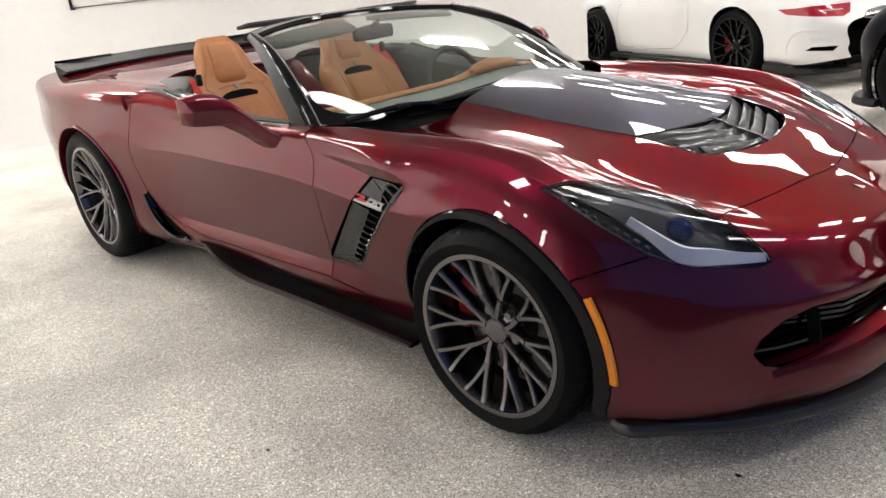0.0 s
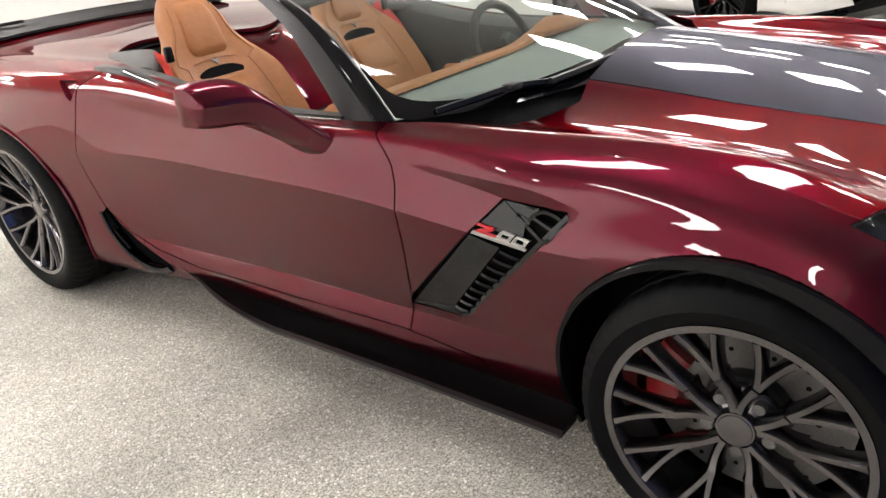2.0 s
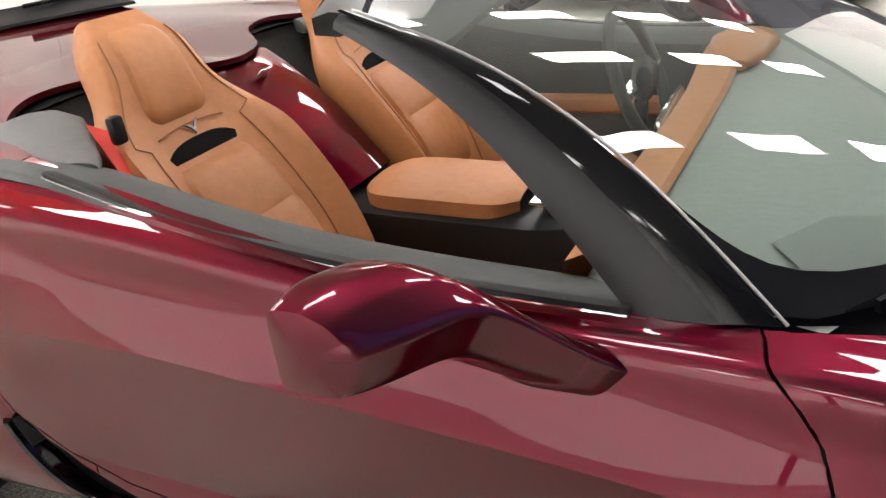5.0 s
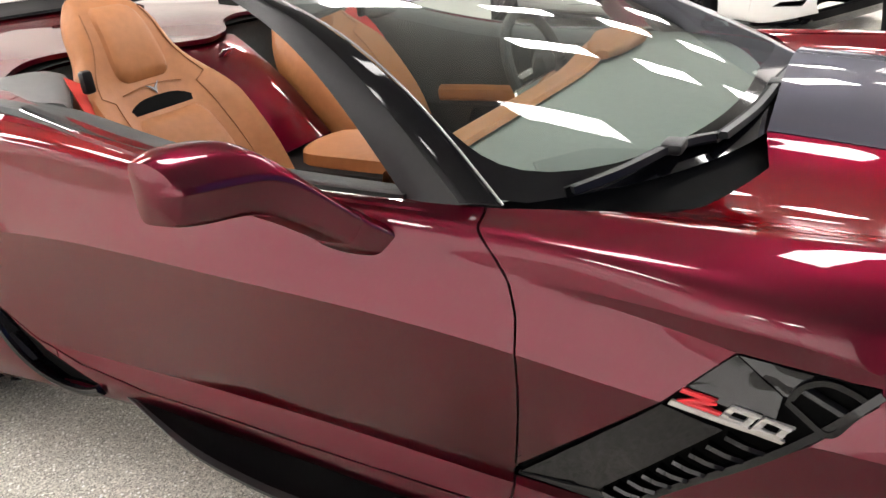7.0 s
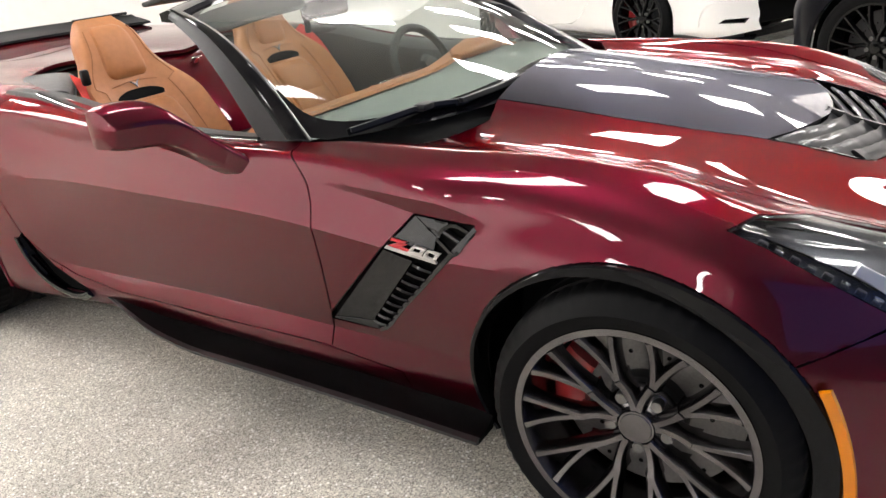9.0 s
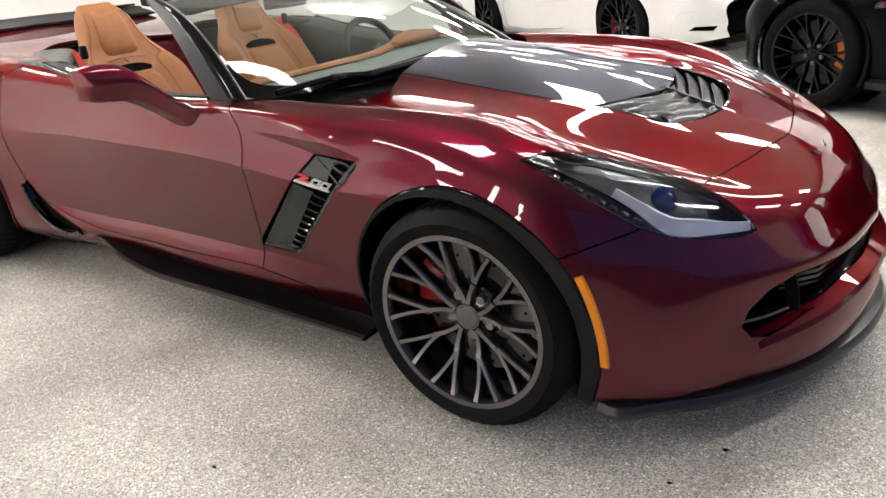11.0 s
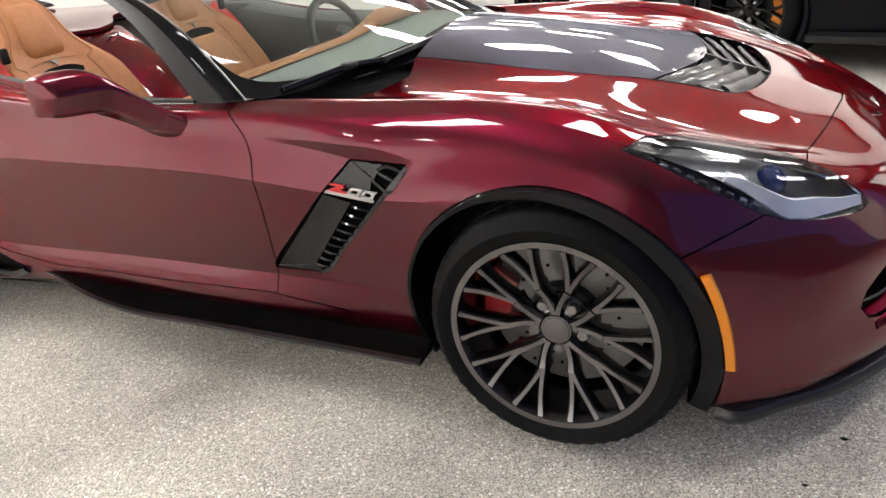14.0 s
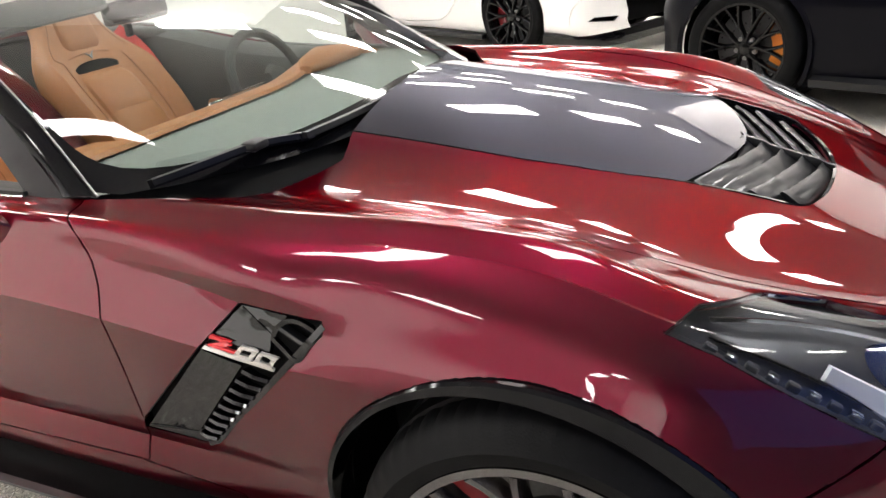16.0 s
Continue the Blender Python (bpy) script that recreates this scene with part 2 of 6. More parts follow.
# ---- the sports car's skin: smooth rails along the body, joined by sections ----
def natural_spline(knots, values):
    """A smooth curve through the values at the knots (natural cubic), as a function."""
    t, p = np.asarray(knots, float), np.asarray(values, float)
    n, h = len(t), np.diff(t)
    a, rhs = np.eye(n), np.zeros_like(p)
    for i in range(1, n - 1):
        a[i, i - 1:i + 2] = h[i - 1], 2 * (h[i - 1] + h[i]), h[i]
        rhs[i] = 6 * ((p[i + 1] - p[i]) / h[i] - (p[i] - p[i - 1]) / h[i - 1])
    m = np.linalg.solve(a, rhs.reshape(n, -1)).reshape(p.shape)

    def value(s):
        s = np.atleast_1d(np.asarray(s, float))
        i = np.clip(np.searchsorted(t, s) - 1, 0, n - 2)
        d, u, v = h[i], s - t[i], t[i + 1] - s
        d, u, v = (q.reshape(-1, *[1] * (p.ndim - 1)) for q in (d, u, v))
        return (m[i] * v ** 3 + m[i + 1] * u ** 3) / (6 * d) + (p[i] / d - m[i] * d / 6) * v + (p[i + 1] / d - m[i + 1] * d / 6) * u
    return value


NOSE = (0.35, 0.50, 0.66, 0.82, 1.0)


def rail(side, nose):
    """side: rows of length, half width, height from the tail forwards; nose: the same round the front corner to the middle."""
    rows = list(side) + list(nose)
    return natural_spline([r[0] for r in side] + list(NOSE), rows)


RAILS = [
    # under the sill
    rail([(-3.58, .70, .20), (-3.2, .78, .17), (-2.71, .80, .14), (-2.3, .78, .13), (-1.9, .74, .13), (-1.4, .72, .13), (-.85, .72, .13), (-.4, .77, .12), (0, .80, .12)],
         [(.33, .79, .12), (.48, .70, .12), (.63, .54, .12), (.75, .32, .12), (.80, 0, .12)]),
    # lower edge
    rail([(-3.58, .76, .24), (-3.2, .85, .21), (-2.71, .87, .18), (-2.3, .85, .18), (-1.9, .81, .185), (-1.4, .792, .185), (-.85, .792, .183), (-.4, .795, .165), (0, .87, .16)],
         [(.355, .862, .16), (.51, .762, .16), (.65, .595, .16), (.775, .365, .16), (.822, 0, .16)]),
    # sill ridge
    rail([(-3.58, .78, .30), (-3.2, .88, .28), (-2.71, .905, .25), (-2.3, .88, .26), (-1.9, .835, .255), (-1.4, .815, .248), (-.85, .813, .245), (-.4, .817, .24), (0, .878, .24)],
         [(.362, .868, .24), (.525, .757, .24), (.675, .592, .235), (.80, .362, .222), (.85, 0, .217)]),
    # foot of the door's hollow
    rail([(-3.58, .80, .37), (-3.2, .90, .36), (-2.71, .93, .35), (-2.3, .888, .36), (-1.9, .824, .325), (-1.4, .799, .318), (-.85, .800, .318), (-.4, .829, .33), (0, .885, .33)],
         [(.36, .870, .33), (.525, .752, .335), (.66, .578, .33), (.768, .352, .325), (.812, 0, .325)]),
    # middle of the hollow
    rail([(-3.58, .805, .50), (-3.2, .905, .49), (-2.71, .945, .49), (-2.3, .892, .49), (-1.9, .843, .48), (-1.4, .829, .48), (-.85, .831, .47), (-.4, .852, .47), (0, .892, .47)],
         [(.35, .868, .43), (.515, .742, .425), (.66, .575, .42), (.77, .35, .415), (.82, 0, .41)]),
    # door crease
    rail([(-3.58, .815, .66), (-3.2, .91, .65), (-2.71, .95, .65), (-2.3, .90, .64), (-1.9, .862, .65), (-1.4, .858, .647), (-.85, .862, .632), (-.4, .872, .60), (0, .905, .60)],
         [(.335, .865, .51), (.495, .732, .495), (.64, .56, .478), (.75, .34, .462), (.80, 0, .452)]),
    # shoulder
    rail([(-3.58, .80, .79), (-3.2, .885, .78), (-2.71, .925, .77), (-2.3, .892, .765), (-1.9, .834, .745), (-1.4, .831, .722), (-.85, .837, .700), (-.4, .843, .692), (0, .870, .683)],
         [(.31, .843, .594), (.465, .715, .57), (.61, .545, .532), (.72, .33, .507), (.772, 0, .501)]),
    # belt, outer fender top
    rail([(-3.58, .785, .90), (-3.2, .86, .888), (-2.71, .882, .884), (-2.3, .85, .873), (-1.9, .815, .842), (-1.4, .806, .795), (-.85, .811, .785), (-.4, .819, .766), (0, .826, .739)],
         [(.28, .797, .668), (.43, .67, .628), (.572, .515, .583), (.685, .315, .551), (.735, 0, .540)]),
    # crest
    rail([(-3.58, .68, .935), (-3.2, .73, .92), (-2.71, .745, .921), (-2.3, .735, .909), (-1.9, .72, .885), (-1.4, .758, .808), (-.85, .742, .806), (-.4, .73, .806), (0, .712, .785)],
         [(.25, .705, .705), (.40, .60, .655), (.535, .465, .601), (.64, .29, .577), (.69, 0, .568)]),
    # valley between crest and bonnet
    rail([(-3.58, .60, .941), (-3.2, .64, .925), (-2.71, .66, .92), (-2.3, .65, .908), (-1.9, .645, .893), (-1.4, .65, .823), (-.85, .63, .784), (-.4, .615, .773), (0, .605, .749)],
         [(.235, .585, .693), (.385, .515, .648), (.52, .412, .609), (.622, .262, .587), (.665, 0, .580)]),
    # foot of the bulge
    rail([(-3.58, .46, .946), (-3.2, .50, .929), (-2.71, .52, .924), (-2.3, .51, .913), (-1.9, .51, .902), (-1.4, .50, .832), (-.85, .455, .796), (-.4, .455, .783), (0, .45, .751)],
         [(.22, .44, .709), (.36, .395, .672), (.485, .322, .632), (.585, .205, .606), (.625, 0, .5975)]),
    # edge of the bulge
    rail([(-3.58, .30, .95), (-3.2, .34, .932), (-2.71, .36, .928), (-2.3, .36, .922), (-1.9, .36, .91), (-1.4, .37, .84), (-.85, .36, .841), (-.4, .362, .810), (0, .357, .760)],
         [(.215, .335, .724), (.345, .30, .690), (.465, .24, .648), (.555, .15, .621), (.60, 0, .608)]),
    # middle
    rail([(-3.58, 0, .955), (-3.2, 0, .935), (-2.71, 0, .925), (-2.3, 0, .905), (-1.9, 0, .90), (-1.4, 0, .865), (-.85, 0, .885), (-.4, 0, .861), (0, 0, .796)],
         [(.20, 0, .739), (.33, 0, .700), (.44, 0, .664), (.525, 0, .635), (.565, 0, .622)]),
]
CREASED = (3, 5, 8, 11)


def ramp(x, a, b):
    k = np.clip((np.asarray(x, float) - a) / (b - a), 0, 1)
    return k * k * (3 - 2 * k)


def skin(s, v):
    """Points of the right half's skin, as x, half width, z: s along the car, v from rail to rail."""
    s, v = np.asarray(s, float), np.asarray(v, float)
    lines = np.stack([r(s) for r in RAILS])
    calm = (ramp(s, -1.0, -.8) * (1 - ramp(s, .55, .75)))[:, None]
    for i in (8, 9, 10, 11, 12):
        r = RAILS[i]
        even = (r(s - .14) + 2 * r(s - .07) + 2 * r(s) + 2 * r(s + .07) + r(s + .14)) / 8
        lines[i] += (even - lines[i]) * calm
    n = len(RAILS)
    smooth = natural_spline(range(n), lines)(v)
    sharp, ends = smooth.copy(), (0, *CREASED, n - 1)
    for a, b in zip(ends, ends[1:]):
        mine = (v >= a) & (v <= b)
        if b == a + 1:
            q = (v[mine] - a)[:, None, None]
            crown = np.concatenate([q, q, 1 - (1 - q) ** 2 if b == n - 1 else q], axis=2)
            sharp[mine] = lines[a] + (lines[b] - lines[a]) * crown
        else:
            knots = sorted({*range(a, b + 1), a + 0.5} | ({a + 1.5, a + 2.5} if a == 5 else set()))
            held = [lines[int(q)] if q == int(q) else (lines[int(q)] + lines[int(q) + 1]) / 2 for q in knots]
            sharp[mine] = natural_spline(knots, held)(v[mine])
            if a == 5:
                even = natural_spline(range(a, b + 1), [lines[q] for q in range(a, b + 1)])(v[mine])
                sharp[mine] += (even - sharp[mine]) * ramp(s, -.75, -.35)[None, :, None]
    if len(v) > 4:
        step = max(1, round(.085 * (len(v) - 1) / (v[-1] - v[0])))
        eased = sum(w * np.roll(sharp, q * step, axis=0) for q, w in ((-2, 1), (-1, 2), (0, 3), (1, 2), (2, 1))) / 9
        top = (v > 7.4) & (v < n - 1.4)
        sharp[top] = eased[top]
    lower = ramp(s, -2.25, -2.0) * (1 - ramp(s, -.45, -.15))
    upper = ramp(s, -1.2, -.9) * (1 - ramp(s, .3, .6))
    k = np.where((v < 7.5)[:, None], lower[None], upper[None])[..., None]
    out = smooth + (sharp - smooth) * k
    out[..., 1] = np.maximum(out[..., 1], 0)
    out[:, s >= 1.0, 1] = 0
    out[v >= n - 1, :, 1] = 0
    return out


# ---- mesh tools ----
def part(name, bm, mat, parent=None, label="", smooth=True, sharp=35):
    """Links a bmesh as one mesh object under a thing or a part."""
    me = bpy.data.meshes.new(name)
    bmesh.ops.recalc_face_normals(bm, faces=bm.faces) if not bm.faces.layers.int.get("keep") else None
    for f in bm.faces:
        f.smooth = smooth
    bm.to_mesh(me)
    bm.free()
    if smooth and sharp:
        me.set_sharp_from_angle(angle=radians(sharp))
    for one in (mat if isinstance(mat, (list, tuple)) else [mat]):
        me.materials.append(one)
    ob = new(name, me)
    if parent is not None:
        ob.parent = parent
    if label:
        tagged(ob, label)
    return ob


def thing(name, label, category, at=None, group="", kind=""):
    ob = new(name)
    ob.empty_display_size = 0.1
    if at is not None:
        ob.matrix_basis = at
    return tagged(ob, label, category, group, kind)


def box(size, at=(0, 0, 0), bevel=0.0, turn=None, bm=None, seg=2):
    own = bmesh.new()
    bmesh.ops.create_cube(own, size=1)
    bmesh.ops.scale(own, vec=size, verts=own.verts)
    if bevel:
        bmesh.ops.bevel(own, geom=own.edges[:], offset=bevel, segments=seg, affect="EDGES", profile=0.5)
    m = Matrix.Translation(at) @ (turn if turn is not None else Matrix())
    bmesh.ops.transform(own, matrix=m, verts=own.verts)
    return merge(bm, own)


def merge(bm, own):
    if bm is None:
        return own
    me = bpy.data.meshes.new("joined")
    own.to_mesh(me)
    own.free()
    bm.from_mesh(me)
    bpy.data.meshes.remove(me)
    return bm


def grid(points, bm=None, close_u=False, close_v=False, ends=False):
    """Faces over a grid of points [u][v]."""
    bm = bm or bmesh.new()
    rows = [[bm.verts.new(p) for p in row] for row in points]
    nu, nv = len(rows), len(rows[0])
    for i in range(nu if close_u else nu - 1):
        for j in range(nv if close_v else nv - 1):
            q = [rows[i][j], rows[(i + 1) % nu][j], rows[(i + 1) % nu][(j + 1) % nv], rows[i][(j + 1) % nv]]
            bm.faces.new(q)
    if ends and close_v:
        bm.faces.new(rows[0])
        bm.faces.new(rows[-1][::-1])
    return bm


def sweep(path, section, bm=None, up=(0, 0, 1), closed=False, ends=True, scales=None):
    """A section (a, b) carried along a path: a to the side, b along up."""
    path = [Vector(p) for p in path]
    up, rows, n = Vector(up), [], len(path)
    for i, p in enumerate(path):
        a, b = path[(i - 1) % n if closed else max(i - 1, 0)], path[(i + 1) % n if closed else min(i + 1, n - 1)]
        d = (b - a).normalized()
        side = d.cross(up).normalized()
        over = side.cross(d)
        k = scales[i] if scales else 1
        k = k if isinstance(k, (tuple, list)) else (k, k)
        rows.append([p + side * (x * k[0]) + over * (y * k[1]) for x, y in section])
    return grid(rows, bm, close_u=closed, close_v=True, ends=ends and not closed)


def ring_section(r, n=8, squash=1.0):
    return [(r * math.cos(2 * math.pi * i / n), squash * r * math.sin(2 * math.pi * i / n)) for i in range(n)]


def revolve(profile, bm=None, n=64, axis_at=(0, 0, 0), close=True):
    """A profile of (radius, along y) turned about the y axis."""
    ax, ay, az = axis_at
    rows = [[(ax + r * math.cos(2 * math.pi * i / n), ay + y, az + r * math.sin(2 * math.pi * i / n)) for r, y in profile] for i in range(n)]
    return grid(rows, bm, close_u=True, close_v=close)


def smooth_path(points, n, closed=False):
    pts = [Vector(p) for p in points]
    t = np.concatenate([[0], np.cumsum([max((b - a).length, 1e-6) for a, b in zip(pts, pts[1:])])])
    f = natural_spline(t, [tuple(p) for p in pts])
    return [Vector(p) for p in f(np.linspace(0, t[-1], n))]


def prism(outline, low, high, bm=None, bevel=0.0, plane="xy"):
    """An outline pulled straight up (plane xy) or across (plane xz)."""
    own = bmesh.new()
    put = (lambda a, b, c: (a, b, c)) if plane == "xy" else (lambda a, b, c: (a, c, b)) if plane == "xz" else (lambda a, b, c: (c, a, b))
    vs = [own.verts.new(put(a, b, low)) for a, b in outline]
    f = own.faces.new(vs)
    r = bmesh.ops.extrude_face_region(own, geom=[f])
    move = Vector(put(0, 0, high - low))
    bmesh.ops.translate(own, vec=move, verts=[v for v in r["geom"] if isinstance(v, bmesh.types.BMVert)])
    bmesh.ops.recalc_face_normals(own, faces=own.faces)
    if bevel:
        bmesh.ops.bevel(own, geom=own.edges[:], offset=bevel, segments=2, affect="EDGES", profile=0.5)
    return merge(bm, own)


# ---- cutting the skin into panels ----
SIDE = (Vector((1, 0, 0)), Vector((0, 0, 1)), Vector((0, 1, 0)))
TOP = (Vector((1, 0, 0)), Vector((0, 1, 0)), Vector((0, 0, 1)))


def inside(poly, a, b):
    hit, n = False, len(poly)
    for i in range(n):
        (x0, y0), (x1, y1) = poly[i], poly[i - 1]
        if (y0 > b) != (y1 > b) and a < (x1 - x0) * (b - y0) / (y1 - y0) + x0:
            hit = not hit
    return hit


def knife(bm, poly, view, zone):
    """Cuts the faces along an outline seen in the given view."""
    e1, e2, e3 = view
    for i in range(len(poly)):
        p, q = poly[i - 1], poly[i]
        lo, hi = (min(p[0], q[0]) - .004, min(p[1], q[1]) - .004), (max(p[0], q[0]) + .004, max(p[1], q[1]) + .004)
        near = []
        for f in bm.faces:
            aa, bb = [v.co.dot(e1) for v in f.verts], [v.co.dot(e2) for v in f.verts]
            if max(aa) >= lo[0] and min(aa) <= hi[0] and max(bb) >= lo[1] and min(bb) <= hi[1] and zone(f.calc_center_median()):
                near.append(f)
        if not near:
            continue
        along = e1 * (q[0] - p[0]) + e2 * (q[1] - p[1])
        if along.length < 1e-7:
            continue
        geom = list({e for f in near for e in f.edges}) + list({v for f in near for v in f.verts}) + near
        bmesh.ops.bisect_plane(bm, geom=geom, dist=1e-5, plane_co=e1 * p[0] + e2 * p[1] + e3 * near[0].verts[0].co.dot(e3), plane_no=along.cross(e3).normalized())


def take(bm, poly, view, zone=lambda c: True):
    """Cuts an outline out of the skin and returns that piece."""
    knife(bm, poly, view, zone)
    e1, e2, _ = view
    faces = [f for f in bm.faces if zone(c := f.calc_center_median()) and inside(poly, c.dot(e1), c.dot(e2))]
    return split(bm, faces)


def split(bm, faces):
    piece, seen = bmesh.new(), {}
    for f in faces:
        vs = []
        for v in f.verts:
            if v not in seen:
                seen[v] = piece.verts.new(v.co)
            vs.append(seen[v])
        try:
            piece.faces.new(vs)
        except ValueError:
            pass
    bmesh.ops.delete(bm, geom=faces, context="FACES")
    return piece


def flanged(bm, gap=0.0022, depth=0.014, lift=0.0):
    """Draws the rim of a panel in by half a shut line and folds it inwards."""
    bmesh.ops.remove_doubles(bm, verts=bm.verts, dist=2e-5)
    bmesh.ops.recalc_face_normals(bm, faces=bm.faces)
    flip = sum(f.normal.dot(Vector((0, f.calc_center_median().y, 0.25))) * f.calc_area() for f in bm.faces)
    if flip < 0:
        bmesh.ops.reverse_faces(bm, faces=bm.faces)
    bm.normal_update()
    rim = [e for e in bm.edges if e.is_boundary and not all(abs(v.co.y) < 1e-4 for v in e.verts)]
    move = {}
    for e in rim:
        f = e.link_faces[0]
        d = (e.verts[1].co - e.verts[0].co).cross(f.normal)
        mid = (e.verts[0].co + e.verts[1].co) / 2
        if d.dot(f.calc_center_median() - mid) < 0:
            d = -d
        if d.length > 1e-9:
            for v in e.verts:
                move[v] = move.get(v, Vector()) + d.normalized()
    normals = {v: v.normal.copy() for v in move}
    for v, d in move.items():
        if d.length > 0.1:
            step = d.normalized() * gap
            if abs(v.co.y) < 1e-4:
                step.y = 0
            v.co += step
        v.co += normals[v] * lift
    if depth:
        made = bmesh.ops.extrude_edge_only(bm, edges=rim)
        old = list(normals.items())
        for v in [g for g in made["geom"] if isinstance(g, bmesh.types.BMVert)]:
            near = min(old, key=lambda o: (o[0].co - v.co).length_squared)
            n = near[1].copy()
            if abs(v.co.y) < 1e-4:
                n.y = 0
            v.co -= n * depth
    return bm


def mirrored(bm):
    """The same piece on the other side."""
    twin = bm.copy()
    bmesh.ops.scale(twin, vec=(1, -1, 1), verts=twin.verts)
    bmesh.ops.reverse_faces(twin, faces=twin.faces)
    return twin


def both(bm):
    """The piece and its mirror image as one."""
    twin = mirrored(bm)
    bm = merge(bm, twin)
    bmesh.ops.remove_doubles(bm, verts=[v for v in bm.verts if abs(v.co.y) < 2e-4], dist=5e-4)
    return bm


def pair(name, bm, mat, parent, label="", **more):
    """Two parts: the piece on the right side and its twin on the left."""
    twin = mirrored(bm)
    return part(name, bm, mat, parent, label, **more), part(name, twin, mat, parent, label, **more)

# ---- the room ----
ALONG, OUT = Vector((0.549, 0.836, 0)), Vector((0.836, -0.549, 0))
CORNER = Vector((-7.3, -0.2, 0))


def spot(u, n, z=0.0):
    """A place by its way along the white wall and its distance out from it."""
    return CORNER + ALONG * u + OUT * n + Vector((0, 0, z))


ROOM = Matrix.Translation(CORNER) @ Matrix.Rotation(math.atan2(ALONG.y, ALONG.x), 4, "Z")


def slab(name, u0, u1, n0, n1, z0, z1, mat, label, category):
    bm = box((u1 - u0, n1 - n0, z1 - z0), ((u0 + u1) / 2, -(n0 + n1) / 2, (z0 + z1) / 2))
    ob = part(name, bm, mat, None, "", smooth=False)
    ob.matrix_basis = ROOM
    return tagged(ob, label, category, kind="structure")


slab("floor", -9, 13.2, -9, 15, -0.2, 0.0, FLOOR, "grey speckled epoxy flake showroom floor", "floor")
slab("wall_north", -9, 6.45, -0.2, 0.0, 0, CEILING, WALL, "plain white painted showroom wall", "wall")
slab("wall_east", 13.0, 13.2, -9, 15, 0, CEILING, DOOR_DARK, "dark blue-grey end wall of the showroom", "wall")
# Unseen panes for bright patches the nose reflects; the first is an added glow.
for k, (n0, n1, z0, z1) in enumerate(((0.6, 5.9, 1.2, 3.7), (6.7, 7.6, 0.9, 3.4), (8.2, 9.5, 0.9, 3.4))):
    slab("window_%d" % (k + 4), 12.96, 13.0, n0, n1, z0, z1, SUNLIT if k else SOFT_GLOW, "wide soft glow added on the dark end wall for the bonnet reflections" if k == 0 else "bright daylight window in the dark end wall", "window")
slab("wall_south", -5.5, 0.0, 11.8, 12, 3.7, CEILING, WALL, "plain white painted wall above the added glow", "wall")
# Unseen glowing surface, added so that the car reflects a bright wall.
slab("window_2", -5.5, 0.0, 11.86, 11.9, 0.12, 3.7, SIDE_GLOW, "unseen glowing white surface added for the car reflections", "window")
slab("wall_south_foot", -5.5, 0.0, 11.8, 12, 0, 0.12, WALL, "low white sill under the added glow", "wall")
slab("wall_south_return", 0.0, 0.2, 10.4, 12, 0, CEILING, DOOR_DARK, "dark blue-grey return of the front wall", "wall")
slab("wall_south_dark", 0.0, 13, 10.2, 10.4, 0, 1.0, DOOR_DARK, "dark blue-grey wall under a band of high windows", "wall")
slab("wall_south_top", 0.0, 13, 10.2, 10.4, 3.8, CEILING, DOOR_DARK, "dark blue-grey wall above the high windows", "wall")
slab("wall_south_pier", 0.0, 2.6, 10.2, 10.4, 1.0, 3.8, DOOR_DARK, "dark blue-grey pier beside the high windows", "wall")
slab("wall_south_light", 8.4, 11.4, 10.2, 10.4, 1.0, 3.8, WALL, "white wall between the high windows", "wall")
slab("window_8", 11.4, 13, 10.26, 10.3, 1.0, 3.8, DAYLIGHT, "high frosted window lit by blue daylight", "window")
slab("window_1", 2.6, 8.4, 10.26, 10.3, 1.0, 3.8, DAYLIGHT, "band of high frosted windows lit by blue daylight", "window")
slab("wall_west", -5.7, -5.5, 0, 11.8, 3.7, CEILING, WALL, "plain white painted side wall above the added glow", "wall")
# Its counterpart at the side, added to brighten the doors' reflections.
slab("window_3", -5.64, -5.6, 0, 11.8, 0.12, 3.7, SIDE_GLOW, "unseen glowing white side surface added for the door reflections", "window")
slab("wall_west_foot", -5.7, -5.5, 0, 11.8, 0, 0.12, WALL, "low white sill under the added side glow", "wall")
slab("wall_back", 6.45, 13.0, -9, -8.8, 0, CEILING, WALL, "plain white wall behind the parked cars", "wall")
slab("wall_bay", 6.25, 6.45, -8.8, -0.2, 0, CEILING, WALL, "white wall along the parking bay", "wall")
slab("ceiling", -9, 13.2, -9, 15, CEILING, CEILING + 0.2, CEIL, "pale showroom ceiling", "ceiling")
slab("baseboard", -8.8, 6.45, 0.0, 0.012, 0.0, 0.06, FRAME, "low pale cove base along the white wall", "trim")

# small dark spots on the floor
for k, (x, y, r) in enumerate(((.62, -.70, .009), (.54, -.88, .007), (-.48, -1.38, .007), (.80, -1.05, .005), (.30, -1.55, .006))):
    drop = bmesh.new()
    rim_pts = [drop.verts.new((x + r * (1 + .25 * math.sin(3 * a + k)) * math.cos(a), y + .7 * r * math.sin(a), .0012)) for a in np.linspace(0, 2 * math.pi, 14, endpoint=False)]
    mid_pt = drop.verts.new((x, y, .003))
    for a, b in zip(rim_pts, rim_pts[1:] + rim_pts[:1]):
        drop.faces.new((a, b, mid_pt))
    tagged(part("floor_stain", drop, RUBBER), "small dark oil spot on the grey floor", "stain")

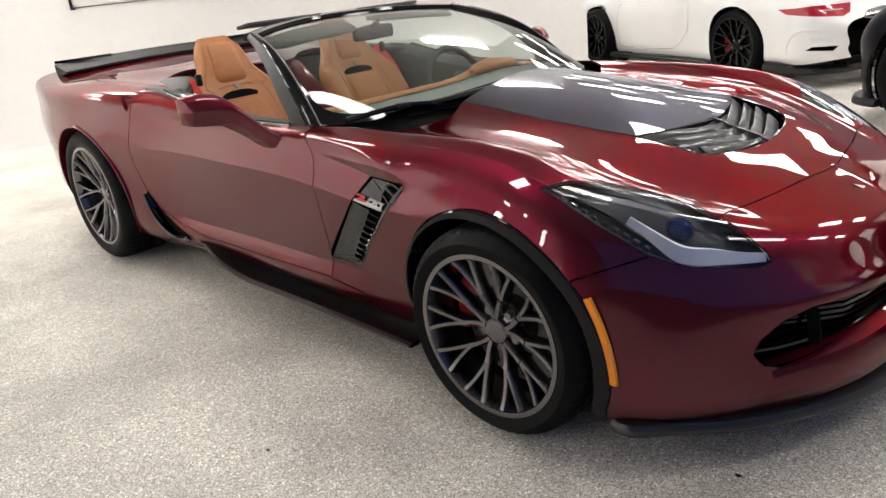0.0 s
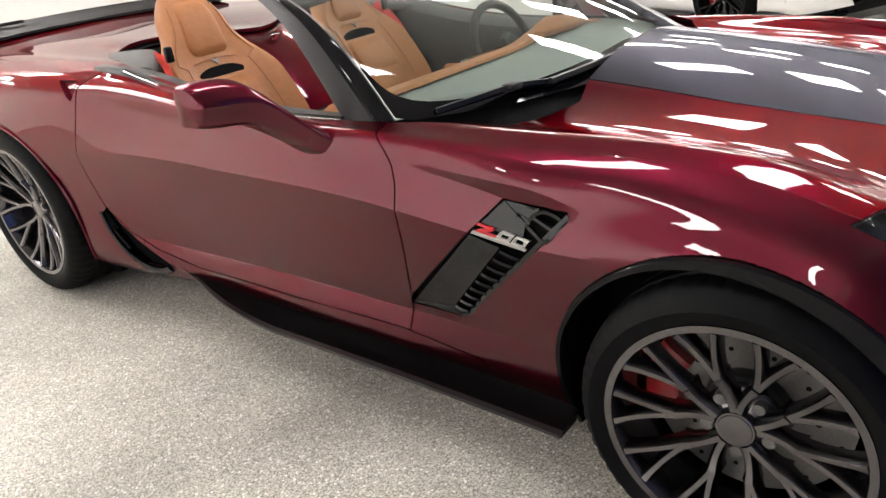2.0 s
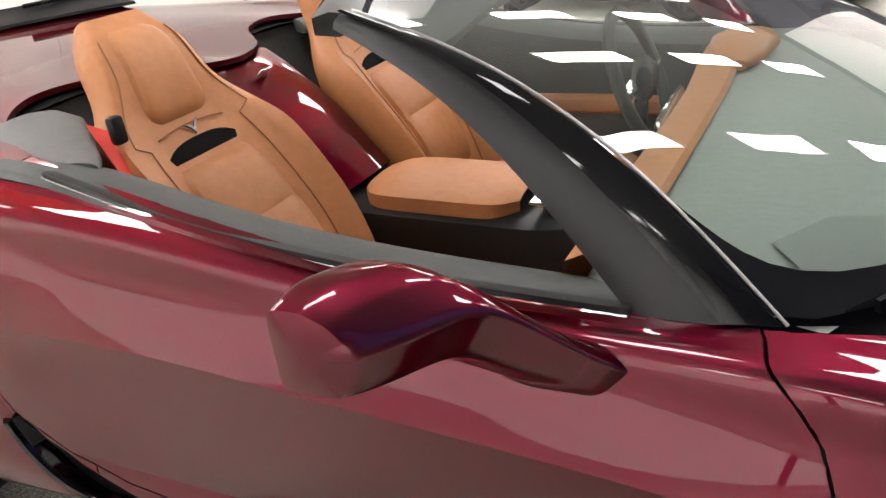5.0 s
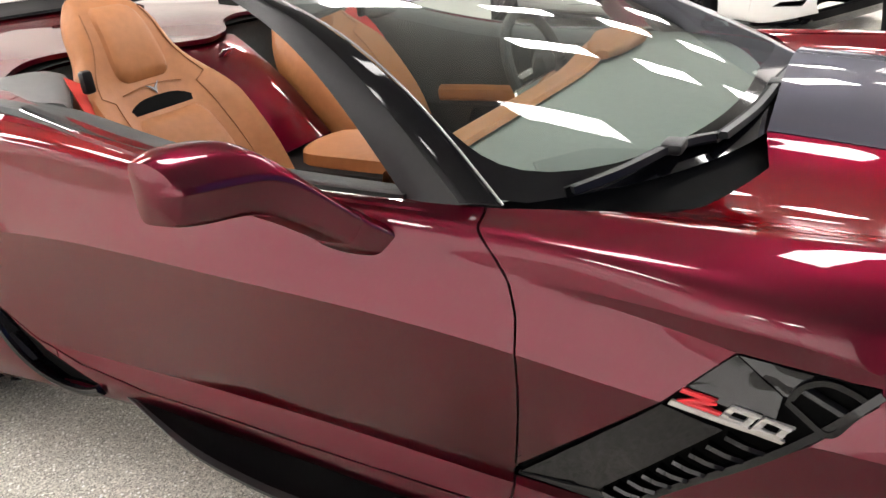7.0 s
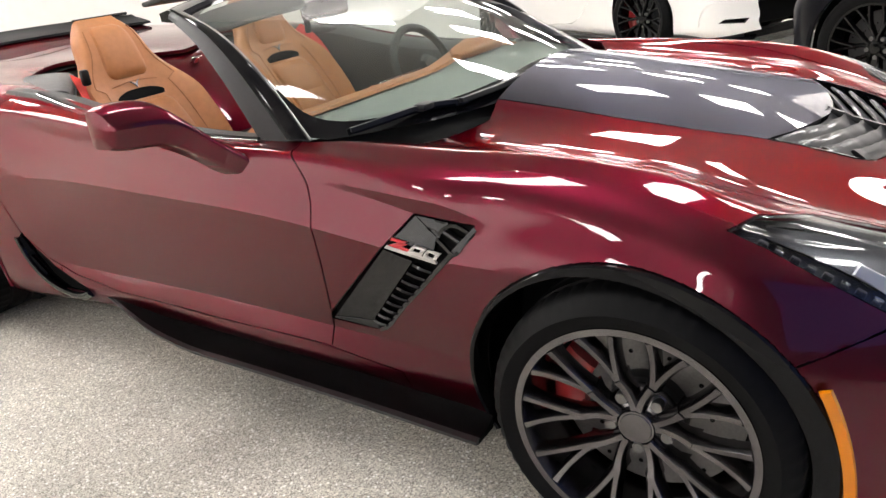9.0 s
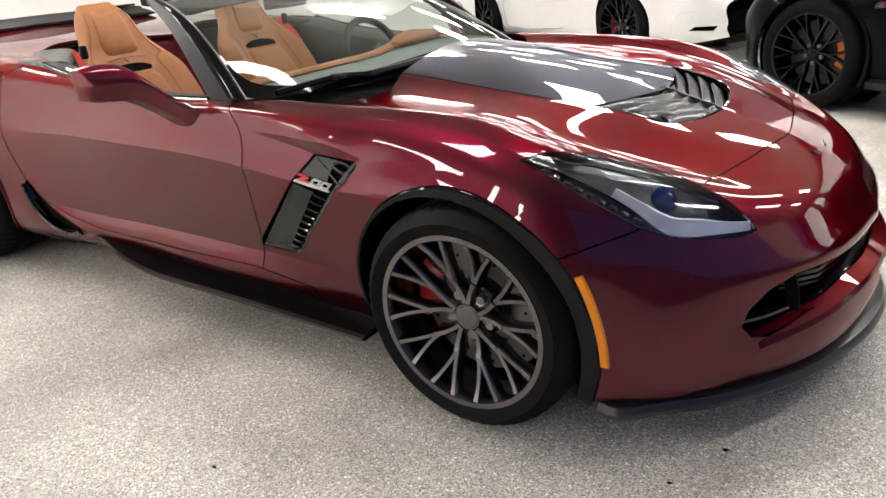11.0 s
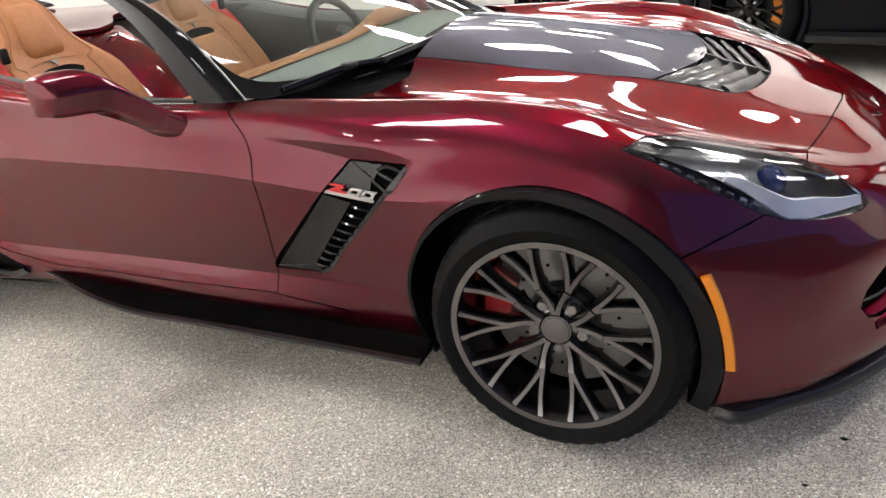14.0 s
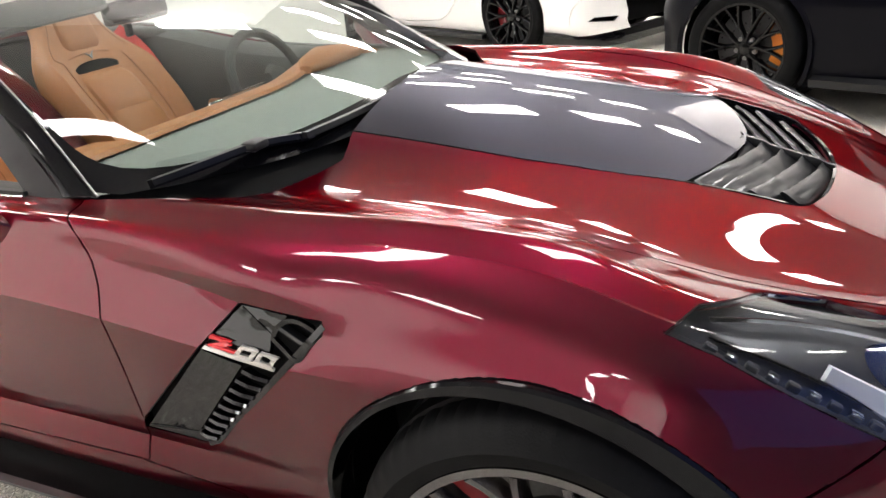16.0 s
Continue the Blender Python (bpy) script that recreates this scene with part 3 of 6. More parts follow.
# framed white board high on the wall, with a black hook
board = thing("wall_board", "large white wall board with a thin dark rail and black end stile", "board")
board.matrix_basis = ROOM
part("panel", box((1.70, 0.012, 1.2), (1.92, -0.008, 1.915), 0.003), WALL, board)
for dz in (1.308, 2.522):
    part("frame_rail", box((1.74, 0.012, 0.006), (1.92, -0.010, dz), 0.001), DARK_STEEL, board, "thin dark rail")
part("frame_stile", box((0.022, 0.03, 1.24), (1.035, -0.017, 1.915), 0.003), TRIM_BLACK, board, "black end stile with a foot")
part("stile_foot", box((0.04, 0.045, 0.02), (1.045, -0.024, 1.30), 0.004), TRIM_BLACK, board)
part("frame_stile", box((0.014, 0.02, 1.2), (2.78, -0.012, 1.915), 0.003), FRAME, board, "pale end stile")

# ceiling light panels
def light_panel():
    ob = thing("ceiling_light", "flat white LED panel light set in the ceiling", "light", group="ceiling lights")
    fr = bmesh.new()
    for size, at in (((1.14, .03, .02), (0, .225, 0)), ((1.14, .03, .02), (0, -.225, 0)), ((.03, .42, .02), (.555, 0, 0)), ((.03, .42, .02), (-.555, 0, 0))):
        box(size, at, bm=fr)
    part("frame", fr, FRAME, ob, smooth=False)
    part("diffuser", box((1.08, 0.42, 0.012), (0, 0, 0.0)), LIGHT, ob, "glowing white diffuser", smooth=False)
    return ob


first = light_panel()
rows_of_lights = ((0.2, (-4.0, -2.17, -.34, 1.49, 5.7, 7.8, 9.9, 12.0)), (2.45, (-4.0, -2.17, -.34, 1.49, 6.9, 8.9, 10.9)), (5.2, (-2.5, 2.75, 5.15, 7.1, 9.1, 11.1)),
                  (7.1, (-2.5,)), (7.75, (7.1, 9.1, 11.1)), (9.8, (-4.6, -2.5)))
spots = [(u, n) for n, along in rows_of_lights for u in along]
turn_room = Matrix.Rotation(math.atan2(ALONG.y, ALONG.x), 4, "Z")
first.matrix_basis = Matrix.Translation(spot(*spots[0], CEILING - 0.012)) @ turn_room
for u, n in spots[1:] + [(u, n) for u in (8.0, 10.0, 12.0) for n in (-1.5, -4.0, -6.5)]:
    copy_thing(first, Matrix.Translation(spot(u, n, CEILING - 0.012)) @ turn_room)

# ---- the sports car: skin panels ----
car = thing("sports_car", "wine-red convertible sports car with black trim, roof down", "car")
lengths = np.r_[np.arange(-3.58, 0.999, 0.018), 1.0]
across = np.linspace(0, 12, 145)
points = skin(lengths, across)
body = grid([[Vector((x, -w, z)) for x, w, z in row] for row in points])
bmesh.ops.remove_doubles(body, verts=body.verts, dist=1e-5)


def circle(cx, cz, r, a0=0, a1=360, n=48):
    return [(cx + r * math.cos(radians(a0 + (a1 - a0) * i / n)), cz + r * math.sin(radians(a0 + (a1 - a0) * i / n))) for i in range(n + (a1 - a0 < 360))]


def cut(poly, view, zone=lambda c: True, pad=0.06):
    """Takes an outline out of the body's skin."""
    e1, e2, _ = view
    a0, a1 = min(p[0] for p in poly) - pad, max(p[0] for p in poly) + pad
    b0, b1 = min(p[1] for p in poly) - pad, max(p[1] for p in poly) + pad
    near = [f for f in body.faces if a0 < (c := f.calc_center_median()).dot(e1) < a1 and b0 < c.dot(e2) < b1 and zone(c)]
    some = split(body, near)
    piece = take(some, poly, view)
    merge(body, some)
    bmesh.ops.remove_doubles(body, verts=body.verts, dist=1e-5)
    return piece


def wall_of(skin_piece, depth, push=Vector((-1, 0, 0))):
    """The sides of an opening, folded straight back."""
    bmesh.ops.remove_doubles(skin_piece, verts=skin_piece.verts, dist=2e-5)
    rim = [e for e in skin_piece.edges if e.is_boundary and not all(abs(v.co.y) < 1e-3 for v in e.verts)]
    own = bmesh.new()
    for e in rim:
        a, b = (v.co for v in e.verts)
        own.faces.new([own.verts.new(p) for p in (a, b, b + push * depth, a + push * depth)])
    bmesh.ops.remove_doubles(own, verts=own.verts, dist=1e-4)
    return own


FRONT_ARCH, REAR_ARCH = (-.020, 0.277), (-2.71, 0.345)
outer = lambda c: c.y < -0.62 and c.z < 0.8
cut(circle(*FRONT_ARCH, 0.384, -25, 205, 44) + [(-.37, -.1), (.33, -.1)], SIDE, outer).free()
cut(circle(*REAR_ARCH, 0.385, -35, 215, 44) + [(-3.06, -.1), (-2.36, -.1)], SIDE, outer).free()
above = lambda c: c.z > 0.55
COCKPIT = [(-.553, .02), (-.547, -.36), (-.53, -.44), (-.60, -.60), (-.66, -.69), (-.735, -.73), (-.86, -.752), (-1.02, -.752), (-1.4, -.748), (-1.75, -.742),
           (-1.92, -.732), (-2.06, -.705), (-2.20, -.655), (-2.33, -.57), (-2.41, -.47), (-2.42, -.36), (-2.36, -.24), (-2.26, -.15), (-2.21, -.09), (-2.19, .02)]
rear_edge = [(p.x, p.y) for p in smooth_path([(x, y, 0) for x, y in COCKPIT[10:]], 44)]
cut(COCKPIT[:10] + rear_edge, TOP, above).free()

LAMP_LOOK = Vector((-.26, .93, -.36)).normalized()
LAMP_VIEW = (Vector((.963, .27, 0)).normalized(), Vector((.963, .27, 0)).normalized().cross(LAMP_LOOK).normalized(), LAMP_LOOK)
LAMP = [(.140, .824, .726), (.174, .747, .730), (.255, .652, .706), (.345, .595, .676), (.44, .562, .641), (.53, .553, .602), (.600, .546, .548), (.613, .548, .527), (.596, .580, .521),
        (.530, .665, .535), (.457, .735, .557), (.406, .768, .582), (.293, .803, .649), (.202, .817, .700)]
lamp_outline = [(Vector((x, -w, z)).dot(LAMP_VIEW[0]), Vector((x, -w, z)).dot(LAMP_VIEW[1])) for x, w, z in LAMP]
lamp_skin = cut(lamp_outline, LAMP_VIEW, lambda c: c.x > 0.05 and c.z > .4)
VENT = [(-.502, .688), (-.348, .684), (-.348, .664), (-.640, .366), (-.662, .352), (-.832, .345), (-.826, .368)]
BROW_TOP = natural_spline([-.80, -.65, -.50, -.40, -.335], [.7320, .7305, .7270, .7170, .6950])
BROW_LOW = natural_spline([-.80, -.65, -.50, -.40, -.335], [.7308, .7125, .6885, .6700, .6640])
brow_xs = np.linspace(-.80, -.335, 16)
brow = cut([(x, float(BROW_TOP(x)[0])) for x in brow_xs] + [(x, float(BROW_LOW(x)[0])) for x in brow_xs[::-1]], SIDE, lambda c: c.y < -.7)
merge(body, brow)
bmesh.ops.remove_doubles(body, verts=body.verts, dist=1e-5)
brow_top, brow_low = (np.array([float(line(q)[0]) for q in brow_xs]) for line in (BROW_TOP, BROW_LOW))
for v in body.verts:
    if v.co.y < -.7 and -.80 < v.co.x < -.12 and v.co.z > .66:
        x = min(v.co.x, -.335)
        top_here = float(np.interp(x, brow_xs, brow_top))
        rise, edge = v.co.z - top_here, float(ramp(v.co.x, -.80, -.50)) * (1 - float(ramp(v.co.x, -.44, -.27)))
        drop = max(1e-4, top_here - float(np.interp(x, brow_xs, brow_low)))
        proud = edge * (.011 + .007 * float(ramp(v.co.x, -.66, -.46)))
        if rise > -1e-4:
            v.co.y -= proud * (1 - float(ramp(rise, 0, .09)))
        elif rise > -drop - 1e-4:
            v.co.y -= proud * (1 + rise / drop)
vent_skin = cut(VENT, SIDE, lambda c: c.y < -.7)
FRONT = (Vector((0, 1, 0)), Vector((0, 0, 1)), Vector((1, 0, 0)))
MOUTH = [(-.642, .318), (-.625, .35), (-.575, .392), (-.51, .413), (-.40, .411), (-.128, .398), (.02, .395), (.02, .322), (-.218, .318), (-.467, .300), (-.59, .276), (-.622, .285)]
mouth_skin = cut(MOUTH, FRONT, lambda c: c.x > .5)
LOUVRE_REAR = [(.208, .02), (.204, -.05), (.192, -.11), (.174, -.18), (.150, -.25), (.112, -.326)]
LOUVRE = LOUVRE_REAR + [(.25, -.303), (.305, -.285), (.325, -.262), (.35, -.195), (.378, -.03), (.380, .02)]
louvre_skin = cut(LOUVRE, TOP, above)
insert_skin = cut([(-.8, .02), (-.8, -.352), (-.2, -.357), (.0, -.345)] + LOUVRE_REAR[::-1], TOP, above)
hood_skin = cut([(-.9, .02), (-.9, -.60), (-.66, -.708), (-.36, -.698), (-.13, -.668), (.2, -.61), (.35, -.55), (.47, -.488), (.486, -.47), (.53, -.27), (.565, -.04), (.567, .02)], TOP, above)
INLET = [(-2.185, .415), (-2.160, .437), (-2.115, .372), (-2.055, .318), (-1.94, .262), (-1.90, .245), (-1.95, .220), (-2.05, .225), (-2.120, .275), (-2.170, .345)]
inlet_skin = cut(INLET, SIDE, lambda c: c.y < -.7 and c.z > .2)
NOTCH = [(-2.252, .872), (-2.16, .869), (-2.168, .835), (-2.182, .812), (-2.196, .82), (-2.215, .842)]
notch_skin = cut(NOTCH, SIDE, lambda c: c.y < -.7)
door_skin = cut([(-.93, .96), (-.886, .805), (-.845, .765), (-.815, .725), (-.799, .68), (-.794, .63), (-.797, .57), (-.806, .49), (-.822, .39), (-.845, .262), (-1.3, .255), (-1.75, .262), (-1.95, .295), (-2.07, .345),
                 (-2.165, .44), (-2.20, .56), (-2.205, .64), (-2.165, .765), (-2.15, .85), (-2.05, .92), (-1.95, .99)], SIDE, lambda c: c.y < -.6)
bumper_skin = cut([(.20, -.05), (.20, .50), (.302, .541), (.353, .5595), (.404, .574), (.46, .60), (.485, .62), (.485, .95), (1.2, .95), (1.2, -.05)], SIDE)
sill_skin = cut([(-2.02, -.05), (-2.02, .338), (-1.9, .36), (-.9, .36), (-.86, .26), (-.62, .235), (-.55, -.05)], SIDE)
rear_skin = cut([(-4, -.1), (-4, 1.2), (-1.5, 1.2), (-1.5, -.1)], SIDE)

part("hood", flanged(both(hood_skin)), PAINT, car, "long wine-red bonnet")
hood_insert = part("hood_insert", flanged(both(insert_skin), 0.0015), STRIPE, car, "dark grey metallic bonnet insert")
pair("front_fender", flanged(body), PAINT, car, sharp=16)
pair("door_panel", flanged(door_skin), PAINT, car, sharp=16)
pair("sill", flanged(sill_skin, 0.0015), PAINT, car)
part("rear_body", flanged(both(rear_skin)), PAINT, car, "wide wine-red rear haunches and deck")
# plain tail panel that closes the body behind the deck
tail = [q for q in skin([-3.58], np.linspace(0, len(RAILS) - 2, 60))[:, 0]]
part("rear_bumper", grid([[Vector((x - .002 - .07 * (1 - k ** 4) * max(0, 1 - ((z - .58) / .40) ** 4), w * k, z)) for k in np.linspace(-1, 1, 25)] for x, w, z in tail]), PAINT, car, "plain wine-red tail panel")
part("front_bumper", flanged(both(bumper_skin)), PAINT, car)

dish = notch_skin.copy()
bmesh.ops.translate(dish, vec=(0, .016, 0), verts=dish.verts)
merge(dish, wall_of(notch_skin, .017, Vector((0, 1, 0))))
pair("door_release", dish, PAINT, car, "hollow door release behind the door edge")
# dark inner shell behind the shut lines, with the wheel wells left open
inner = skin(np.r_[np.arange(-3.55, 0.99, 0.05), 1.0], np.linspace(0, 12, 73))
shell = grid([[Vector((x * .985 - .02, -max(w - .03, 0), z - .022)) for x, w, z in row] for row in inner])
doomed = [f for f in shell.faces if (c := f.calc_center_median()) and ((math.hypot(c.x, c.z - .33) < .44 and c.y < -.5) or (math.hypot(c.x + 2.71, c.z - .34) < .46 and c.y < -.5)
          or (-2.4 < c.x < -.45 and c.y > -.80 and c.z > .5) or (c.x > .05 and c.z > .4 and c.y < -.4) or (-.9 < c.x < -.3 and c.y < -.74) or (.05 < c.x < .45 and c.y > -.45) or (c.x > .55 and .2 < c.z < .45))]
bmesh.ops.delete(shell, geom=doomed, context="FACES")
part("inner_shell", both(shell), UNDER, car)
part("floor_pan", box((3.9, 1.3, 0.02), (-1.5, 0, 0.135), 0.005), UNDER, car)
for ax, az, r in ((0, .327, .40), (-2.71, .338, .42)):
    well = revolve([(r - .015, -.60), (r - .015, -.78), (r - .03, -.80)], n=48, axis_at=(ax, 0, az), close=False)
    back = bmesh.ops.create_circle(well, cap_ends=True, radius=r, segments=48, matrix=Matrix.Translation((ax, -.60, az)) @ Matrix.Rotation(radians(90), 4, "X"))
    bmesh.ops.delete(well, geom=[f for f in well.faces if f.calc_center_median().z < .1 and len(f.verts) == 4], context="FACES")
    pair("wheel_well", well, UNDER, car)

# black lip round the front arch, wider ahead of the wheel
def arch_lip(cx, cz, r, wide):
    angles = [radians(-23 + 226 * i / 60) for i in range(61)]
    wide_at = np.array([near_width(cx + (r + .004) * math.cos(a), cz + (r + .004) * math.sin(a)) for a in angles])
    fit = np.polynomial.Polynomial.fit(angles, wide_at, 7)
    rows = []
    for a in angles:
        k = wide(math.degrees(a))
        c, s_ = math.cos(a), math.sin(a)
        y0 = -float(fit(a))
        rows.append([Vector((cx + q * c, y, cz + q * s_)) for q, y in ((r - .001, y0 + .014), (r - .001, y0 - .005), (r - .005, y0 - .010), (r - k * .55, y0 - .009 - .05 * k), (r - k * .92, y0 - .008 - .06 * k), (r - k, y0 - .004 - .04 * k), (r - k - .006, y0 + .05))])
    return grid(rows)


def near_width(x, z):
    """How far out the skin lies beside a place."""
    w = points[..., 1]
    far = (points[..., 0] - x) ** 2 + (points[..., 2] - z) ** 2 + np.where(w < .5, 9, 0)
    return float(w.flat[far.argmin()])


pair("arch_lip", arch_lip(*FRONT_ARCH, 0.384, lambda a: .014 + .036 * (1 - ramp(a, 20, 150))), ARCH_BLACK, car, "gloss black wheel arch lip")
pair("arch_lip", arch_lip(*REAR_ARCH, 0.385, lambda a: .014), PAINT, car)


def on_side(x, z, off=0.0):
    return Vector((x, -near_width(x, z) - off, z))


# amber side marker let into the lip
marker = [on_side(x, z, .014) for x, z in ((.318, .494), (.335, .455), (.350, .41), (.362, .36), (.371, .31), (.376, .266))]
marker_fit = [np.polynomial.Polynomial.fit([p.z for p in marker], [p[k] for p in marker], 2) for k in (0, 1)]
marker = [Vector((float(marker_fit[0](z)), float(marker_fit[1](z)), z)) for z in np.linspace(.494, .266, 14)]
pair("side_marker", sweep(marker, [(-.004, -.011), (.004, -.009), (.004, .009), (-.004, .011)], up=(1, 0, .3)), AMBER, car, "amber side marker")

# carbon skirt blade under the sill
rows = []
for i in range(41):
    k = i / 40
    x = -1.83 + 1.46 * k
    low = .146 + .075 * (1 - ramp(k, 0, .35))
    root = .775 if x < -.6 else .775 + .03 * (x + .6) / .23
    wide = .80 + (.085 - .012 * math.sin(math.pi * k)) * float(ramp(k, -.12, .22))
    rows.append([Vector((x, -y, z)) for y, z in ((root, low + .032), (root + .025, low + .015), (wide - .035, low + .011), (wide - .012, low + .009), (wide - .002, low + .010), (wide, low + .004), (wide - .006, low - .003), (root, low - .003))])
skirts = pair("side_skirt", grid(rows, close_v=True, ends=True), SKIRT_SHADE, car, "black carbon side skirt blade, painted blacker for its shade")
lip = [r[4] + Vector((0, -.001, -.003)) for r in rows]
for holder, give in zip(skirts, (lambda bm: bm, mirrored)):
    # The lip carries the skirt's lit edge as a lighter grey.
    part("skirt_lip", give(sweep(lip, [(-.003, -.007), (.004, -.006), (.005, .004), (-.012, .006)], scales=[.35 + .65 * math.sin(math.pi * min(1, (q + 1) / 30)) if q < 15 else 1 for q in range(41)])), SKIRT, holder, "outer lip of the skirt, painted grey for its lit edge")

# splitter under the nose
lip_path = [(.352, .835), (.375, .842), (.46, .785), (.56, .70), (.66, .582), (.745, .44), (.81, .27), (.845, .12), (.855, 0)]
lip_path = [Vector((x, -w, .125)) for x, w in lip_path]
lip_path = smooth_path(lip_path, 40)
lip_path = lip_path + [Vector((p.x, -p.y, p.z)) for p in lip_path[-2::-1]]
part("front_splitter", sweep(lip_path, [(.014, -.014), (.020, -.004), (.019, .006), (.010, .018), (-.05, .036), (-.07, .03), (-.07, -.014)], up=(0, 0, 1)), SKIRT, car, "satin black front splitter")

# ledge under the mouth, in body colour
ledge = smooth_path([(.648, -.606, .266), (.715, -.515, .283), (.772, -.40, .296), (.812, -.25, .306), (.836, -.10, .310), (.84, 0, .311)], 22)
ledge = ledge + [Vector((p.x, -p.y, p.z)) for p in ledge[-2::-1]]
part("lower_lip", sweep(ledge, [(.016, -.012), (.010, .002), (-.030, .016), (-.040, .010), (-.03, -.016), (.006, -.020)]), PAINT, car, "wine-red ledge under the grille")

# grille in the mouth
grille = part("grille", both(wall_of(mouth_skin, .12)), GLOSS_BLACK, car, "black front grille")
back_plate = both(mouth_skin)
bmesh.ops.translate(back_plate, vec=(-.11, 0, 0), verts=back_plate.verts)
part("backing", back_plate, UNDER, grille)
for z in (.322, .338, .354, .370, .386):
    path = []
    for i in range(31):
        y = -.54 + 1.08 * i / 30
        x = .775 - .055 * (abs(y) / .36) ** 2 - .07 * max(0, abs(y) - .36) / .14
        path.append(Vector((x, y, z)))
    part("grille_bar", sweep(path, [(-.012, -.003), (.012, -.0045), (.012, .0045), (-.012, .003)]), GLOSS_BLACK, grille)
for s_ in (-1, 1):
    strut = [Vector((.70, s_ * .475, .292)), Vector((.69, s_ * .455, .345)), Vector((.675, s_ * .462, .41))]
    part("grille_strut", sweep(smooth_path(strut, 8), [(-.006, -.014), (.004, -.016), (.004, .016), (-.006, .014)], up=(1, 0, 0)), UNDER, grille)
    duct = [Vector((.60, s_ * .615, .315)), Vector((.645, s_ * .565, .318)), Vector((.685, s_ * .50, .322))]
    part("duct_vane", sweep(duct, [(-.012, -.003), (.012, -.004), (.012, .004), (-.012, .003)]), GLOSS_BLACK, grille)

# bonnet louvres under the opening
louvre = part("hood_louvre", both(wall_of(louvre_skin, .06, Vector((0, 0, -1)))), GLOSS_BLACK, car, "black bonnet heat extractor")
plate = both(louvre_skin)
bmesh.ops.translate(plate, vec=(0, 0, -.055), verts=plate.verts)
part("backing", plate, UNDER, louvre)


def hood_height(x, y):
    far = (points[..., 0] - x) ** 2 + (points[..., 1] - abs(y)) ** 2
    return float(points[..., 2].flat[far.argmin()])


spine = [Vector((x, 0, hood_height(x, 0) + .001)) for x in np.linspace(.204, .380, 12)]
part("spine", sweep(spine, [(-.010, -.04), (.010, -.04), (.006, .002), (-.006, .002)]), SLAT, louvre, "narrow spine between the slats")
for side in (-1, 1):
    rim_line = [Vector((x, side * abs(y), hood_height(x, y) - .001)) for x, y in LOUVRE[5:-1]] + [Vector((.380, 0, hood_height(.380, 0) - .001))]
    part("rim", sweep(smooth_path(rim_line, 26), [(-.003, -.008), (.003, -.008), (.003, .001), (-.003, .001)]), GLOSS_BLACK, louvre)
    for k in range(5):
        tip, outer_w, back = .196 + .040 * k, (.318, .306, .300, .282, .245)[k], (.118, .112, .104, .096, .080)[k]
        rows = []
        for j in range(13):
            q = j / 12
            y = side * (.009 + (outer_w - .009) * q)
            xx = tip - back * q ** 1.15
            z = hood_height(min(max(xx, .12), .37), y) - .004
            hook = .006 * math.exp(-(q / .12) ** 2)
            rows.append([Vector((xx + dx, y, z + dz)) for dx, dz in ((.036, -.032), (.031, -.022), (.006, -.002), (.0, .0 + hook), (-.004, -.004 + hook), (.026, -.036))])
        part("slat", grid(rows, close_v=True, ends=True), SLAT, louvre, "curved glossy dark louvre slat" if k == 0 else "")

# fender vents with their fins and badge
def vent_plate():
    bm = vent_skin.copy()
    bmesh.ops.translate(bm, vec=(0, .022, 0), verts=bm.verts)
    return bm


vent_right, vent_left = pair("fender_vent", wall_of(vent_skin, .03, Vector((0, 1, 0))), GLOSS_BLACK, car, "gloss black fender vent with fins")
def tile(corners, lift, thick, steps=4):
    """A thin plate that follows the side of the car, from four corners (x, z)."""
    a, b, c, d = (Vector(p) for p in corners)
    tops = [[on_side(*(a.lerp(b, i / steps).lerp(d.lerp(c, i / steps), j / steps)), lift) for j in range(steps + 1)] for i in range(steps + 1)]
    bm = grid(tops)
    made = bmesh.ops.extrude_face_region(bm, geom=bm.faces[:])
    bmesh.ops.translate(bm, vec=(0, thick, 0), verts=[g for g in made["geom"] if isinstance(g, bmesh.types.BMVert)])
    bmesh.ops.recalc_face_normals(bm, faces=bm.faces)
    return bm


